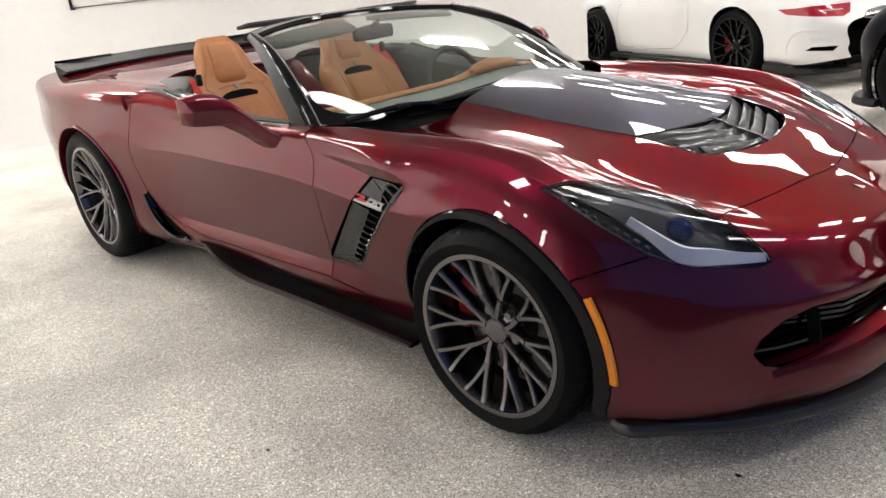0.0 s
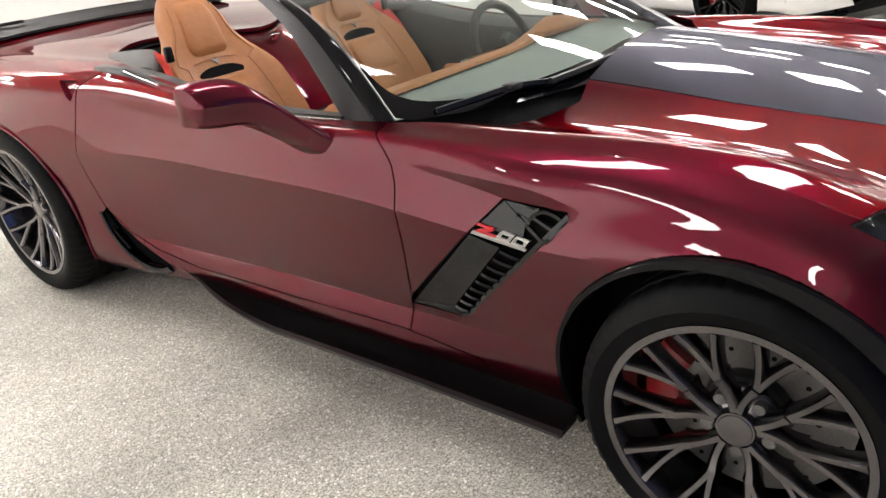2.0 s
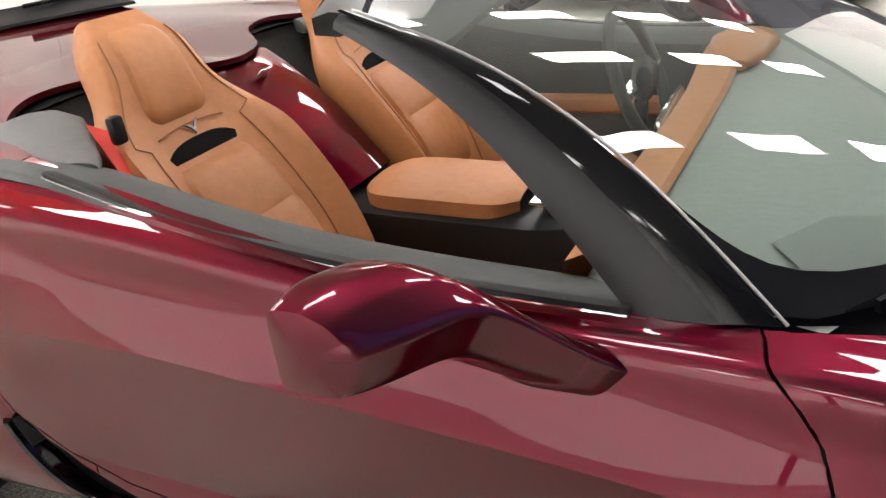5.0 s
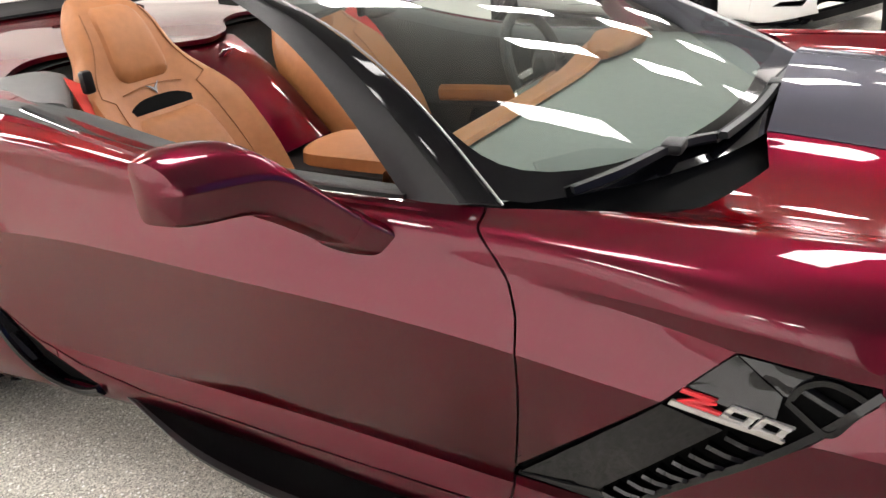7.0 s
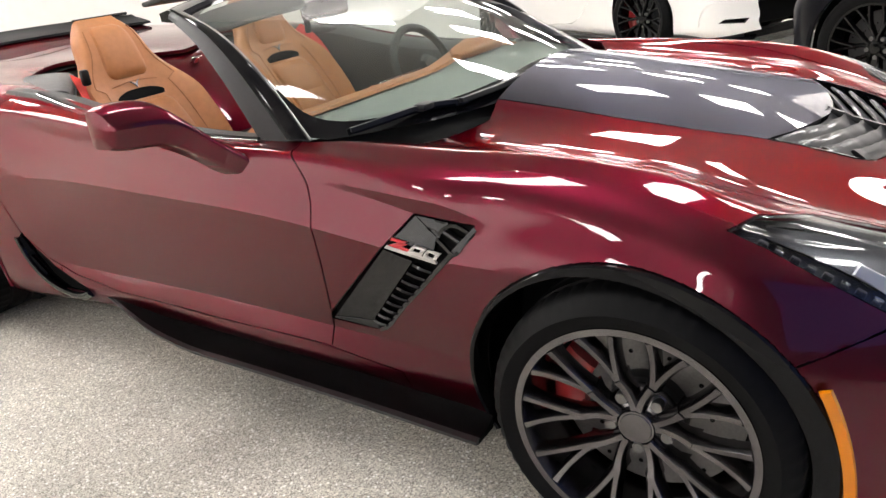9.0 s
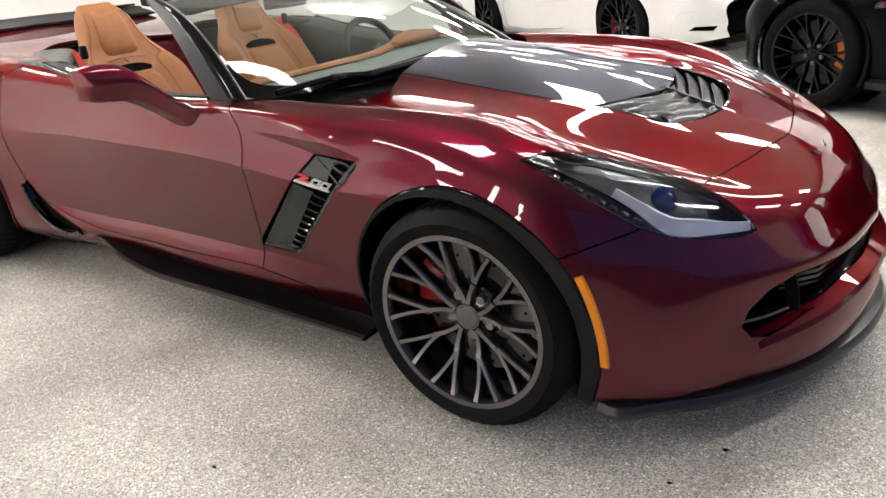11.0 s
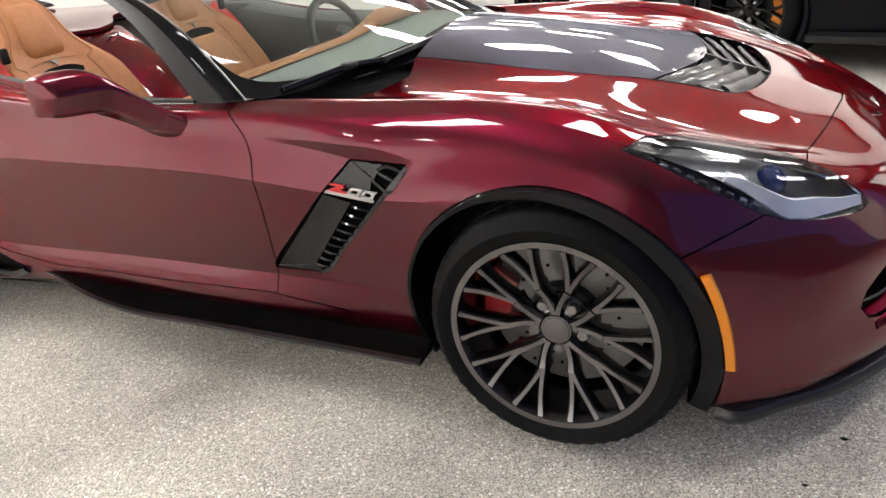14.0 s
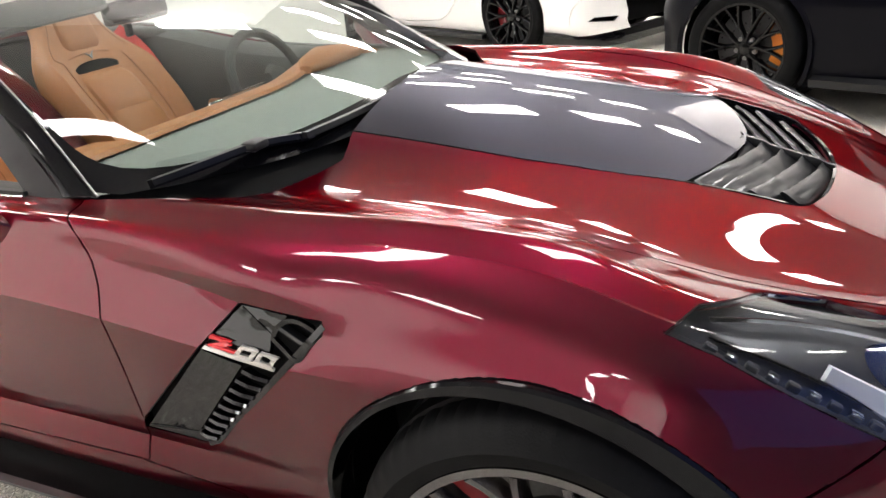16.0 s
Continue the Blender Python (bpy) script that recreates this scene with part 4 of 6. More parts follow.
for side, holder in ((1, vent_right), (-1, vent_left)):
    give = (lambda bm: bm) if side == 1 else mirrored
    part("backing", give(vent_plate()), UNDER, holder)
    part("cover", give(tile([(-.822, .352), (-.690, .370), (-.508, .583), (-.586, .600)], -.004, .012, 8)), GLOSS_BLACK, holder, "smooth gloss black cover")
    part("upper_cover", give(tile([(-.572, .626), (-.450, .611), (-.446, .644), (-.503, .683)], -.006, .012, 6)), GLOSS_BLACK, holder, "smooth gloss black cover")
    part("upper_cover", give(tile([(-.445, .646), (-.438, .645), (-.416, .678), (-.500, .683)], -.006, .012, 6)), GLOSS_BLACK, holder)
    part("corner_piece", give(tile([(-.826, .348), (-.668, .350), (-.680, .374), (-.80, .356)], -.001, .010)), SLAT, holder)
    for k in range(9):
        f = k / 8
        x0, z0 = -.676 + .172 * f, .376 + .198 * f
        a, b = on_side(x0, z0, -.004), on_side(x0 + .034 + .010 * f, z0 - .008 - .006 * f, -.004)
        part("fin", give(sweep([a, a.lerp(b, .5) + Vector((0, -.003, 0)), b], [(-.010, -.0055), (.010, -.003), (.010, .003), (-.010, .0055)], up=(-.6, .3, .7))), GLOSS_BLACK, holder)
    hole_ring = [on_side(x, z, -.001) for x, z in ((-.439, .643), (-.428, .663), (-.408, .675), (-.375, .672), (-.360, .664), (-.372, .642), (-.392, .619), (-.415, .628))]
    part("hole_frame", give(sweep(smooth_path(hole_ring, 32, True), [(-.004, -.004), (.004, -.004), (.003, .004), (-.003, .004)], up=(0, 1, 0), closed=True)), GLOSS_BLACK, holder, "raised gloss black frame of the upper opening")
    a, b = on_side(-.424, .659, -.004), on_side(-.372, .640, -.004)
    part("fin", give(sweep([a, a.lerp(b, .5), b], [(-.008, -.005), (.008, -.003), (.008, .003), (-.008, .005)], up=(-.3, .3, .9))), SLAT, holder)
    edge = [on_side(x, z, -.002) for x, z in ((-.345, .676), (-.40, .617), (-.50, .512), (-.60, .408), (-.645, .362), (-.668, .350))]
    part("frame_edge", give(sweep(smooth_path(edge, 16), [(-.004, -.005), (.004, -.005), (.004, .005), (-.004, .005)], up=(-.7, .2, .7))), GLOSS_BLACK, holder)
    foot, head = (Vector((-.577, .608)), Vector((-.440, .590))), (Vector((-.558, .631)), Vector((-.423, .616)))
    def badge_tile(*uv):
        return give(tile([foot[0].lerp(foot[1], u).lerp(head[0].lerp(head[1], u), w) for u, w in uv], .001, .005))
    plate = part("badge_plate", badge_tile((0, 0), (1, 0), (1.0, .24), (0, .24)), BADGE_WHITE, holder, "silver badge strip with red and silver shapes")
    for uv in (((-.02, .78), (.26, .78), (.30, 1), (-.02, 1)), ((.03, .32), (.17, .32), (.33, .78), (.17, .78)), ((.10, .28), (.42, .28), (.42, .48), (.14, .48))):
        part("badge_red_shape", badge_tile(*uv), BADGE_RED, plate, "slanted red shape")
    for u in (.43, .71):
        for uv in (((u, .24), (u + .25, .24), (u + .25, .42), (u, .42)), ((u, .76), (u + .25, .76), (u + .27, .94), (u + .02, .94)),
                   ((u, .42), (u + .06, .42), (u + .06, .76), (u, .76)), ((u + .19, .42), (u + .25, .42), (u + .25, .76), (u + .19, .76))):
            part("badge_bar", badge_tile(*uv), BADGE_WHITE, plate)
vent_skin.free()

# ---- headlights ----
lamp_inner = lamp_skin.copy()
lamp_glass = flanged(lamp_skin, .0015, .006)
lamp_right, lamp_left = pair("headlight", lamp_glass, LENS, car, "clear headlight lens over a dark housing")
lamp_right.visible_shadow = lamp_left.visible_shadow = False
housing = lamp_inner.copy()
bmesh.ops.remove_doubles(housing, verts=housing.verts, dist=2e-5)
for v in housing.verts:
    v.co += LAMP_LOOK * .055
rim = wall_of(lamp_inner, .06, LAMP_LOOK)
merge(housing, rim)


def lamp_point(x, w, z, deep):
    return Vector((x, -w, z)) + LAMP_LOOK * deep


bar = [lamp_point(.338, .748, .650, .020), lamp_point(.389, .738, .620, .022), lamp_point(.435, .728, .590, .022), lamp_point(.462, .712, .571, .022), lamp_point(.51, .665, .558, .020), lamp_point(.558, .612, .547, .018), lamp_point(.598, .556, .538, .014)]
for side, holder in ((1, lamp_right), (-1, lamp_left)):
    give = (lambda bm: bm) if side == 1 else mirrored
    part("housing", give(housing.copy()), HOUSING, holder, "dark lamp housing")
    part("light_bar", give(sweep(smooth_path(bar, 30), [(-.014, -.006), (.014, -.006), (.012, .006), (-.012, .006)], up=tuple(-LAMP_LOOK), scales=[.8 + .9 * math.exp(-((k - 15) / 8) ** 2) for k in range(30)])), LAMP_WHITE, holder, "white angled light bar")
    shelf = [lamp_point(.19, .760, .715, .018), lamp_point(.30, .690, .684, .024), lamp_point(.40, .640, .648, .026), lamp_point(.53, .585, .598, .022)]
    part("bezel", give(sweep(smooth_path(shelf, 20), [(-.003, -.004), (.003, -.004), (.0025, .003), (-.0025, .003)], up=tuple(-LAMP_LOOK))), CHROME, holder, "thin bright bezel line")
    for k in range(9):
        f = k / 8
        cell_at = lamp_point(.195 + .205 * f, .806 - .042 * f, .700 - .107 * f, .016)
        cell = part("led_cell", give(box((.017, .012, .012), cell_at, .003, Matrix.Rotation(radians(25), 4, "Y"))), CHROME if k % 2 else HOUSING, holder)
    ball = bmesh.new()
    bmesh.ops.create_uvsphere(ball, u_segments=24, v_segments=14, radius=.038, matrix=Matrix.Translation(lamp_point(.425, .672, .612, .052)))
    part("projector", give(ball), LENS_BLUE, holder, "round projector lens, painted blue for reflected daylight")
    fin = [lamp_point(.20, .79, .702, .03), lamp_point(.30, .762, .655, .032), lamp_point(.40, .742, .60, .03)]
    part("divider", give(sweep(smooth_path(fin, 10), [(-.003, -.012), (.003, -.012), (.002, .008), (-.002, .008)], up=tuple(-LAMP_LOOK))), GLOSS_BLACK, holder)
housing.free()
lamp_inner.free()

# nose emblem, a plain silver shape
part("nose_emblem", both(prism([(0, 0), (-.045, .018), (-.075, .05), (-.03, .028), (0, .022)], .0, .01, plane="yz")), CHROME, car, "silver nose emblem").matrix_basis = Matrix.Translation((.675, 0, .555)) @ Matrix.Rotation(radians(-48), 4, "Y")

# ---- windscreen, pillars, header ----
base_line = natural_spline([-1, -.72, -.4, 0, .4, .72, 1], [(-.865, -.738, .797), (-.69, -.60, .806), (-.56, -.36, .812), (-.515, 0, .815), (-.56, .36, .812), (-.69, .60, .806), (-.865, .738, .797)])
head_line = natural_spline([-1, -.5, 0, .5, 1], [(-1.455, -.572, 1.095), (-1.555, -.31, 1.118), (-1.59, 0, 1.125), (-1.555, .31, 1.118), (-1.455, .572, 1.095)])
def screen_point(u, v):
    a, b = Vector(base_line(u)[0]), Vector(head_line(u)[0])
    return a.lerp(b, v) + Vector((.55, 0, .83)) * (.05 * math.sin(math.pi * v)) + Vector((0, u * .028 * math.sin(math.pi * v), 0))


def screen_ring(power, scale_u, low, high, n=120):
    """A closed line on the screen: a rounded rectangle in its own measure."""
    ring = []
    for i in range(n):
        t = 2 * math.pi * (i + .5) / n
        c, s_ = math.cos(t), math.sin(t)
        k = (abs(c) ** power + abs(s_) ** power) ** (-1 / power)
        ring.append((scale_u * k * c, (low + high) / 2 + (high - low) / 2 * k * s_))
    return ring


edge_ring, glass_ring = screen_ring(60, 1.0, 0, 1), [(u, v + .07 * (1 - abs(u)) * (1 - v) ** 4) for u, v in screen_ring(8, .957, .035, .955)]
border = grid([[screen_point(u0 + (u1 - u0) * q, v0 + (v1 - v0) * q) for (u0, v0), (u1, v1) in zip(edge_ring, glass_ring)] for q in (0, .5, 1)], close_v=True)
pane = grid([[screen_point(u * q, .52 + (v - .52) * q) for u, v in glass_ring] for q in (1, .92, .82, .7, .55, .4, .25, .1, .01)], close_v=True)
windscreen = part("windscreen", pane, GLASS, car, "raked tinted windscreen with a black border")
windscreen.visible_shadow = False
part("border", border, GLOSS_BLACK, windscreen, "black painted border")

low_edge = smooth_path([(-1.02, -.758, .797), (-1.145, -.722, .925), (-1.29, -.668, 1.022), (-1.47, -.600, 1.088)], 18)
mid_edge = smooth_path([(-.93, -.757, .800), (-1.09, -.712, .945), (-1.26, -.655, 1.045), (-1.465, -.588, 1.105)], 18)
top_edge = smooth_path([(-.862, -.742, .800), (-1.045, -.694, .955), (-1.245, -.634, 1.052), (-1.455, -.572, 1.104)], 18)
ins_edge = smooth_path([(-.97, -.71, .79), (-1.12, -.68, .92), (-1.27, -.63, 1.015), (-1.465, -.57, 1.08)], 18)
pair("windscreen_pillar", grid([[a, a.lerp(b, .5) + Vector((0, -.004, .002)), b, b.lerp(c, .5) + Vector((0, -.004, .004)), c, d] for a, b, c, d in zip(low_edge, mid_edge, top_edge, ins_edge)], close_v=True, ends=True), PILLAR, car, "black windscreen pillar")
pair("pillar_cover", grid([[b.lerp(c, q) + Vector((.001, -.006, .005)) + Vector((0, -.004, .003)) * math.sin(math.pi * q) for q in (.10, .3, .5, .7, .95)] for b, c in zip(mid_edge, top_edge)]), PILLAR_GLOSS, car, "gloss black outer pillar cover")
# Thin steel line modelled in place of the highlight on the pillar's edge.
pair("pillar_glint", sweep([p + Vector((.004, -.002, .004)) for p in top_edge], ring_section(.0022, 6)), STEEL, car, "thin bright line standing in for the reflection along the pillar edge")
header = [Vector(head_line(u)[0]) + Vector((-.022, 0, .004)) for u in np.linspace(-1.03, 1.03, 31)]
part("windscreen_header", sweep(header, [(-.035, -.018), (-.035, .006), (-.01, .012), (.035, .006), (.04, -.012), (.0, -.024)]), GLOSS_BLACK, car, "black windscreen header")
for y in (-.30, .30):
    part("sun_visor", box((.10, .40, .016), (-1.665, y, 1.128), .007, Matrix.Rotation(radians(-8), 4, "Y")), SOFT_BLACK, car, "folded black sun visor")
def inner_panel(u0, u1, low, deep):
    """A thin padded panel just under the upper edge of the glass, with rounded lower corners."""
    rows = []
    for u in np.linspace(u0, u1, 21):
        q = (u - u0) / (u1 - u0)
        v = .965 - (.965 - low) * (1 - abs(2 * q - 1) ** 7) ** .5
        drop = Vector((-.25, 0, -.95))
        rows.append([screen_point(u * .96, a) + drop * b for a, b in ((.968, deep), (v + (.968 - v) * .5, deep), (v, deep + .004), (v - .006, deep + .011), (v, deep + .018), (.968, deep + .016))])
    return grid(rows, close_v=True, ends=True)


part("sun_visor", inner_panel(-.97, -.08, .80, .018), SOFT_BLACK, car, "black sun visor folded against the glass")
part("sun_visor", inner_panel(.16, .97, .90, .018), SOFT_BLACK, car, "black sun visor folded up")
# cowl: the dark tray under the glass and two wipers
rows = []
for u in np.linspace(-1, 1, 25):
    a = Vector(base_line(u)[0]) + Vector((.0, 0, -.004))
    b = Vector((-.50 - .24 * max(0, abs(u) - .55) / .45, a.y * .985, .765))
    rows.append([a + Vector((-.03, 0, .004)), a.lerp(b, .5) + Vector((0, 0, -.02)), b, b + Vector((0.03, 0, -.05))])
part("cowl_tray", grid(rows), UNDER, car, "black plastic cowl tray")
for path in ([(-.60, -.42, .835), (-.655, -.52, .845), (-.70, -.62, .838), (-.765, -.70, .822)], [(-.545, .10, .842), (-.56, -.10, .848), (-.57, -.28, .846), (-.60, -.45, .842)]):
    arm = smooth_path(path, 14)
    wiper = part("wiper", sweep(arm, [(-.008, -.005), (.008, -.005), (.006, .006), (-.006, .006)]), TRIM_BLACK, car, "black wiper arm")
    part("wiper_blade", sweep([p + Vector((-.012, 0, -.004)) for p in arm], [(-.004, -.010), (.004, -.010), (.003, .006), (-.003, .006)]), RUBBER, wiper)
    part("wiper_joint", box((.035, .05, .018), arm[5], .006), TRIM_BLACK, wiper)

# ---- door mirrors ----
def rounded(a, b, power=3.2, n=28):
    out = []
    for i in range(n):
        t = 2 * math.pi * i / n
        c, s_ = math.cos(t), math.sin(t)
        out.append((a * math.copysign(abs(c) ** (2 / power), c), b * math.copysign(abs(s_) ** (2 / power), s_)))
    return out


def shell_section():
    """The mirror shell: a sloping upper face, a soft ridge and an undercut lower face."""
    ring = [(1.0, .02), (.92, .22), (.45, .72), (-.15, .98), (-.85, .98), (-1.0, .7), (-1.0, -.8), (-.8, -1.0), (.30, -1.0), (.58, -.86), (.95, -.10)]
    for cut_off in (.15, .22, .25):
        ring = [(a[0] + (b[0] - a[0]) * q, a[1] + (b[1] - a[1]) * q) for a, b in zip(ring, ring[1:] + ring[:1]) for q in (cut_off, 1 - cut_off)]
    return ring


def loft(stations, section):
    """Stations of centre, half length, half height and a lean, joined up; the section is a ring or the power of a rounded one."""
    if not isinstance(section, list):
        section = rounded(1.0, 1.0, section)
    rows, centres = [], [Vector(s_[0]) for s_ in stations]
    for i, (c, a, b, lean) in enumerate(stations):
        rows.append([Vector(c) + Vector((x * math.cos(lean) - z * math.sin(lean) * .0, x * math.sin(lean), z)) for x, z in ((p * a, q * b) for p, q in section)])
    return grid(rows, close_v=True, ends=True)


def interp_stations(rows, n):
    t = np.concatenate([[0], np.cumsum([max((Vector(a[:3]) - Vector(b[:3])).length, .004) for a, b in zip(rows, rows[1:])])])
    f = natural_spline(t, rows)
    return [((q[0], q[1], q[2]), max(q[3], .001), max(q[4], .001), q[5]) for q in f(np.linspace(0, t[-1], n))]


MIRROR = [(-1.246, -1.046, .886, .016, .020, .1), (-1.244, -1.043, .886, .034, .038, .1), (-1.240, -1.036, .886, .045, .049, .1), (-1.228, -1.008, .886, .055, .056, .1), (-1.207, -.968, .885, .060, .058, .1),
          (-1.186, -.932, .878, .061, .057, .12), (-1.160, -.905, .858, .058, .051, .15), (-1.128, -.880, .828, .054, .044, .12), (-1.095, -.855, .796, .050, .040, .1), (-1.065, -.830, .766, .046, .034, .1), (-1.045, -.800, .746, .042, .028, .1)]
mirror_right, mirror_left = pair("door_mirror", loft(interp_stations(MIRROR, 44), shell_section()), PAINT, car, "wine-red door mirror on an arm")
for side, holder in ((1, mirror_right), (-1, mirror_left)):
    glass_bm = prism([(-.05, -.03), (.04, -.03), (.05, 0), (.04, .03), (-.04, .032), (-.052, .008)], 0, .004, plane="yz")
    bmesh.ops.transform(glass_bm, matrix=Matrix.Translation((-1.266, side * -.985, .884)) @ Matrix.Rotation(radians(side * 8), 4, "Z"), verts=glass_bm.verts)
    part("mirror_glass", glass_bm, CHROME, holder, "mirror glass", smooth=False)
    foot_bm = loft(interp_stations([(-1.092, -.853, .793, .0515, .0415, .1), (-1.078, -.843, .780, .051, .041, .1), (-1.040, -.804, .745, .049, .034, .1)], 8), shell_section())
    part("mirror_foot", foot_bm if side == 1 else mirrored(foot_bm), PAINT, holder)

# ---- rear-view mirror ----
view_mirror = part("rear_view_mirror", loft([((-1.40, -.115, 1.035), .006, .010, 0), ((-1.40, -.105, 1.037), .018, .028, 0), ((-1.40, 0, 1.040), .022, .034, 0), ((-1.40, .105, 1.037), .018, .028, 0), ((-1.40, .115, 1.035), .006, .010, 0)], 3.0), GLOSS_BLACK, car, "black rear-view mirror")
part("mirror_stalk", sweep([Vector((-1.395, 0, 1.05)), Vector((-1.385, 0, 1.075)), screen_point(0, .80) + Vector((0, 0, -.008))], ring_section(.010, 8), up=(0, 1, 0)), TRIM_BLACK, view_mirror)

# ---- spoiler ----
rows = []
for i in range(41):
    y = -.70 + 1.4 * i / 40
    k = (abs(y) / .70) ** 2
    x, z = -3.50 + .10 * k, .975 - .012 * k
    rows.append([Vector((x + a, y, z + b)) for a, b in ((.10, -.026), (.094, -.016), (.04, -.002), (-.02, .010), (-.055, .024), (-.068, .020), (-.064, -.03), (-.01, -.05), (.02, -.036))])
part("rear_spoiler", grid(rows, close_v=True, ends=True), SPOILER, car, "black carbon boot-lid spoiler")
for y in (-.52, .52):
    part("spoiler_flap", box((.012, .34, .016), (-3.535 + .05, y, .996), .004), GLOSS_BLACK, car)

# ---- wheels ----
def wheel(at, radius, rim_r, wide, outward, alloy, caliper, spokes, mat_disc, caliper_at, parent, concave=.045):
    """A wheel whose outer face looks along -y (outward 1) or +y (-1), as parts under its own holder."""
    half = wide / 2
    prof = [(rim_r - .002, -half + .006), (rim_r + .012, -half - .004), (rim_r + .035, -half - .012), (radius - .03, -half - .006), (radius - .012, -half + .010), (radius - .004, -half + .028),
            (radius, -half + .055), (radius, -half + .070), (radius - .006, -half + .072), (radius - .006, -half + .080), (radius, -half + .082), (radius, -.008), (radius - .006, -.006), (radius - .006, .006), (radius, .008),
            (radius, half - .06), (radius - .012, half - .01), (radius - .05, half), (rim_r, half - .01)]
    n = 168
    rows = []
    for i in range(n):
        a = 2 * math.pi * i / n
        groove = i % 3 == 0
        row = []
        for q, (r, y) in enumerate(prof):
            if groove and 4 <= q <= 7:
                r -= .004
            row.append((r * math.cos(a), y, r * math.sin(a)))
        rows.append(row)
    tyre_bm = grid(rows, close_u=True)
    turn = Matrix.Translation(at) @ (Matrix() if outward == 1 else Matrix.Rotation(math.pi, 4, "Z"))
    def put(name, bm, mat, par, label="", **kw):
        bmesh.ops.transform(bm, matrix=turn, verts=bm.verts)
        return part(name, bm, mat, par, label, **kw)
    tyre = put("wheel", tyre_bm, RUBBER, parent, "black low-profile tyre on an alloy rim")
    face = -half + .008
    barrel = revolve([(rim_r + .006, face - .004), (rim_r + .004, face - .010), (rim_r - .010, face - .009), (rim_r - .015, face + .004), (rim_r - .022, face + .03), (rim_r - .03, half - .03), (rim_r, half - .01)], n=96, close=False)
    rim = put("rim", barrel, alloy, tyre)
    hub_y = face + concave
    spoke_bm = bmesh.new()
    for k in range(spokes):
        a = 2 * math.pi * k / spokes
        lean = math.pi / 15 * (1 if k % 2 == 0 else -1)
        split_r, tip = rim_r * .47, math.pi / spokes * .50
        def at_(r, ang, dy):
            return Vector((r * math.cos(ang), hub_y + (face + .002 - hub_y) * ((r - .04) / (rim_r - .05)) ** 1.4 + dy, r * math.sin(ang)))
        stem = [at_(r, a + (lean * (1 - (r - .04) / (split_r - .04)) if spokes == 10 else 0), 0) for r in np.linspace(.04, split_r, 5)]
        sec = [(-.0138, -.030), (.0138, -.030), (.0132, -.001), (.0062, .010), (-.0062, .010), (-.0132, -.001)]
        sweep(stem, sec, spoke_bm, up=(0, -1, 0), scales=[1.0, .9, .85, .9, 1.15])
        for sgn in (-1, 1):
            arm = [at_(split_r - .006 + (rim_r - .004 - split_r) * q, a + sgn * tip * q ** .9, 0) for q in np.linspace(0, 1, 6)]
            sweep(arm, sec, spoke_bm, up=(0, -1, 0), scales=[.9, .8, .76, .75, .78, 1.0])
    put("spokes", spoke_bm, alloy, rim, "thin forked spokes", sharp=40)
    hub = revolve([(.0005, hub_y - .009), (.036, hub_y - .009), (.039, hub_y - .005), (.041, hub_y + .006), (.066, hub_y + .018), (.074, hub_y + .026), (.07, hub_y + .05), (.0005, hub_y + .05)], n=40)
    put("hub", hub, alloy, rim)
    cap = revolve([(.0005, hub_y - .0125), (.026, hub_y - .0118), (.031, hub_y - .0105), (.032, hub_y - .0092), (.032, hub_y - .004)], n=32, close=False)
    put("centre_cap", cap, alloy, rim)
    for k in range(5):
        a = 2 * math.pi * k / 5 + math.radians(54)
        cup = revolve([(.0005, -.004), (.0115, -.004), (.0125, 0), (.0125, .02), (.0005, .02)], n=12)
        bmesh.ops.translate(cup, vec=(.060 * math.cos(a), hub_y + .008, .060 * math.sin(a)), verts=cup.verts)
        put("lug_nut", cup, STEEL, rim)
    disc_r = rim_r * .80
    disc = revolve([(.075, hub_y + .075), (disc_r, hub_y + .075), (disc_r, hub_y + .10), (.075, hub_y + .10)], n=64)
    disc_ob = put("brake_disc", disc, mat_disc, tyre, "drilled steel brake disc", sharp=30)
    bell = revolve([(.0005, hub_y + .052), (.078, hub_y + .055), (.085, hub_y + .075), (.085, hub_y + .1)], n=40, close=False)
    put("disc_bell", bell, DARK_STEEL, disc_ob)
    for k in range(30):
        a, r = 2 * math.pi * k / 30, disc_r * (.66, .78, .90)[k % 3]
        hole = revolve([(.0005, hub_y + .0742), (.005, hub_y + .0742), (.005, hub_y + .0752)], n=8, axis_at=(r * math.cos(a), 0, r * math.sin(a)), close=False)
        put("disc_hole", hole, UNDER, disc_ob, smooth=False)
    if caliper is not None:
        cal = []
        for i in range(15):
            a = radians(caliper_at - 27 + 54 * i / 14) if outward == 1 else radians(180 - caliper_at - 27 + 54 * i / 14)
            k = 1 - .25 * abs(i - 7) / 7
            cal.append([Vector((r * math.cos(a), y, r * math.sin(a))) for r, y in ((disc_r * .68, hub_y + .052), (disc_r * .73, hub_y + .046 + .01 * (1 - k)), (disc_r * .96, hub_y + .046 + .01 * (1 - k)), (disc_r * 1.05, hub_y + .056), (disc_r * 1.05, hub_y + .115), (disc_r * .68, hub_y + .115))])
        put("caliper", grid(cal, close_v=True, ends=True), caliper, tyre, "bright painted brake caliper")
    return tyre


for side in (1, -1):
    wheel((0, -.790 * side, .309), .310, .238, .262, side, RIM, CALIPER_RED, 10, STEEL, 172, car)
    wheel((-2.715, -.775 * side, .348), .348, .258, .30, side, RIM, None, 10, STEEL, 0, car, .05)

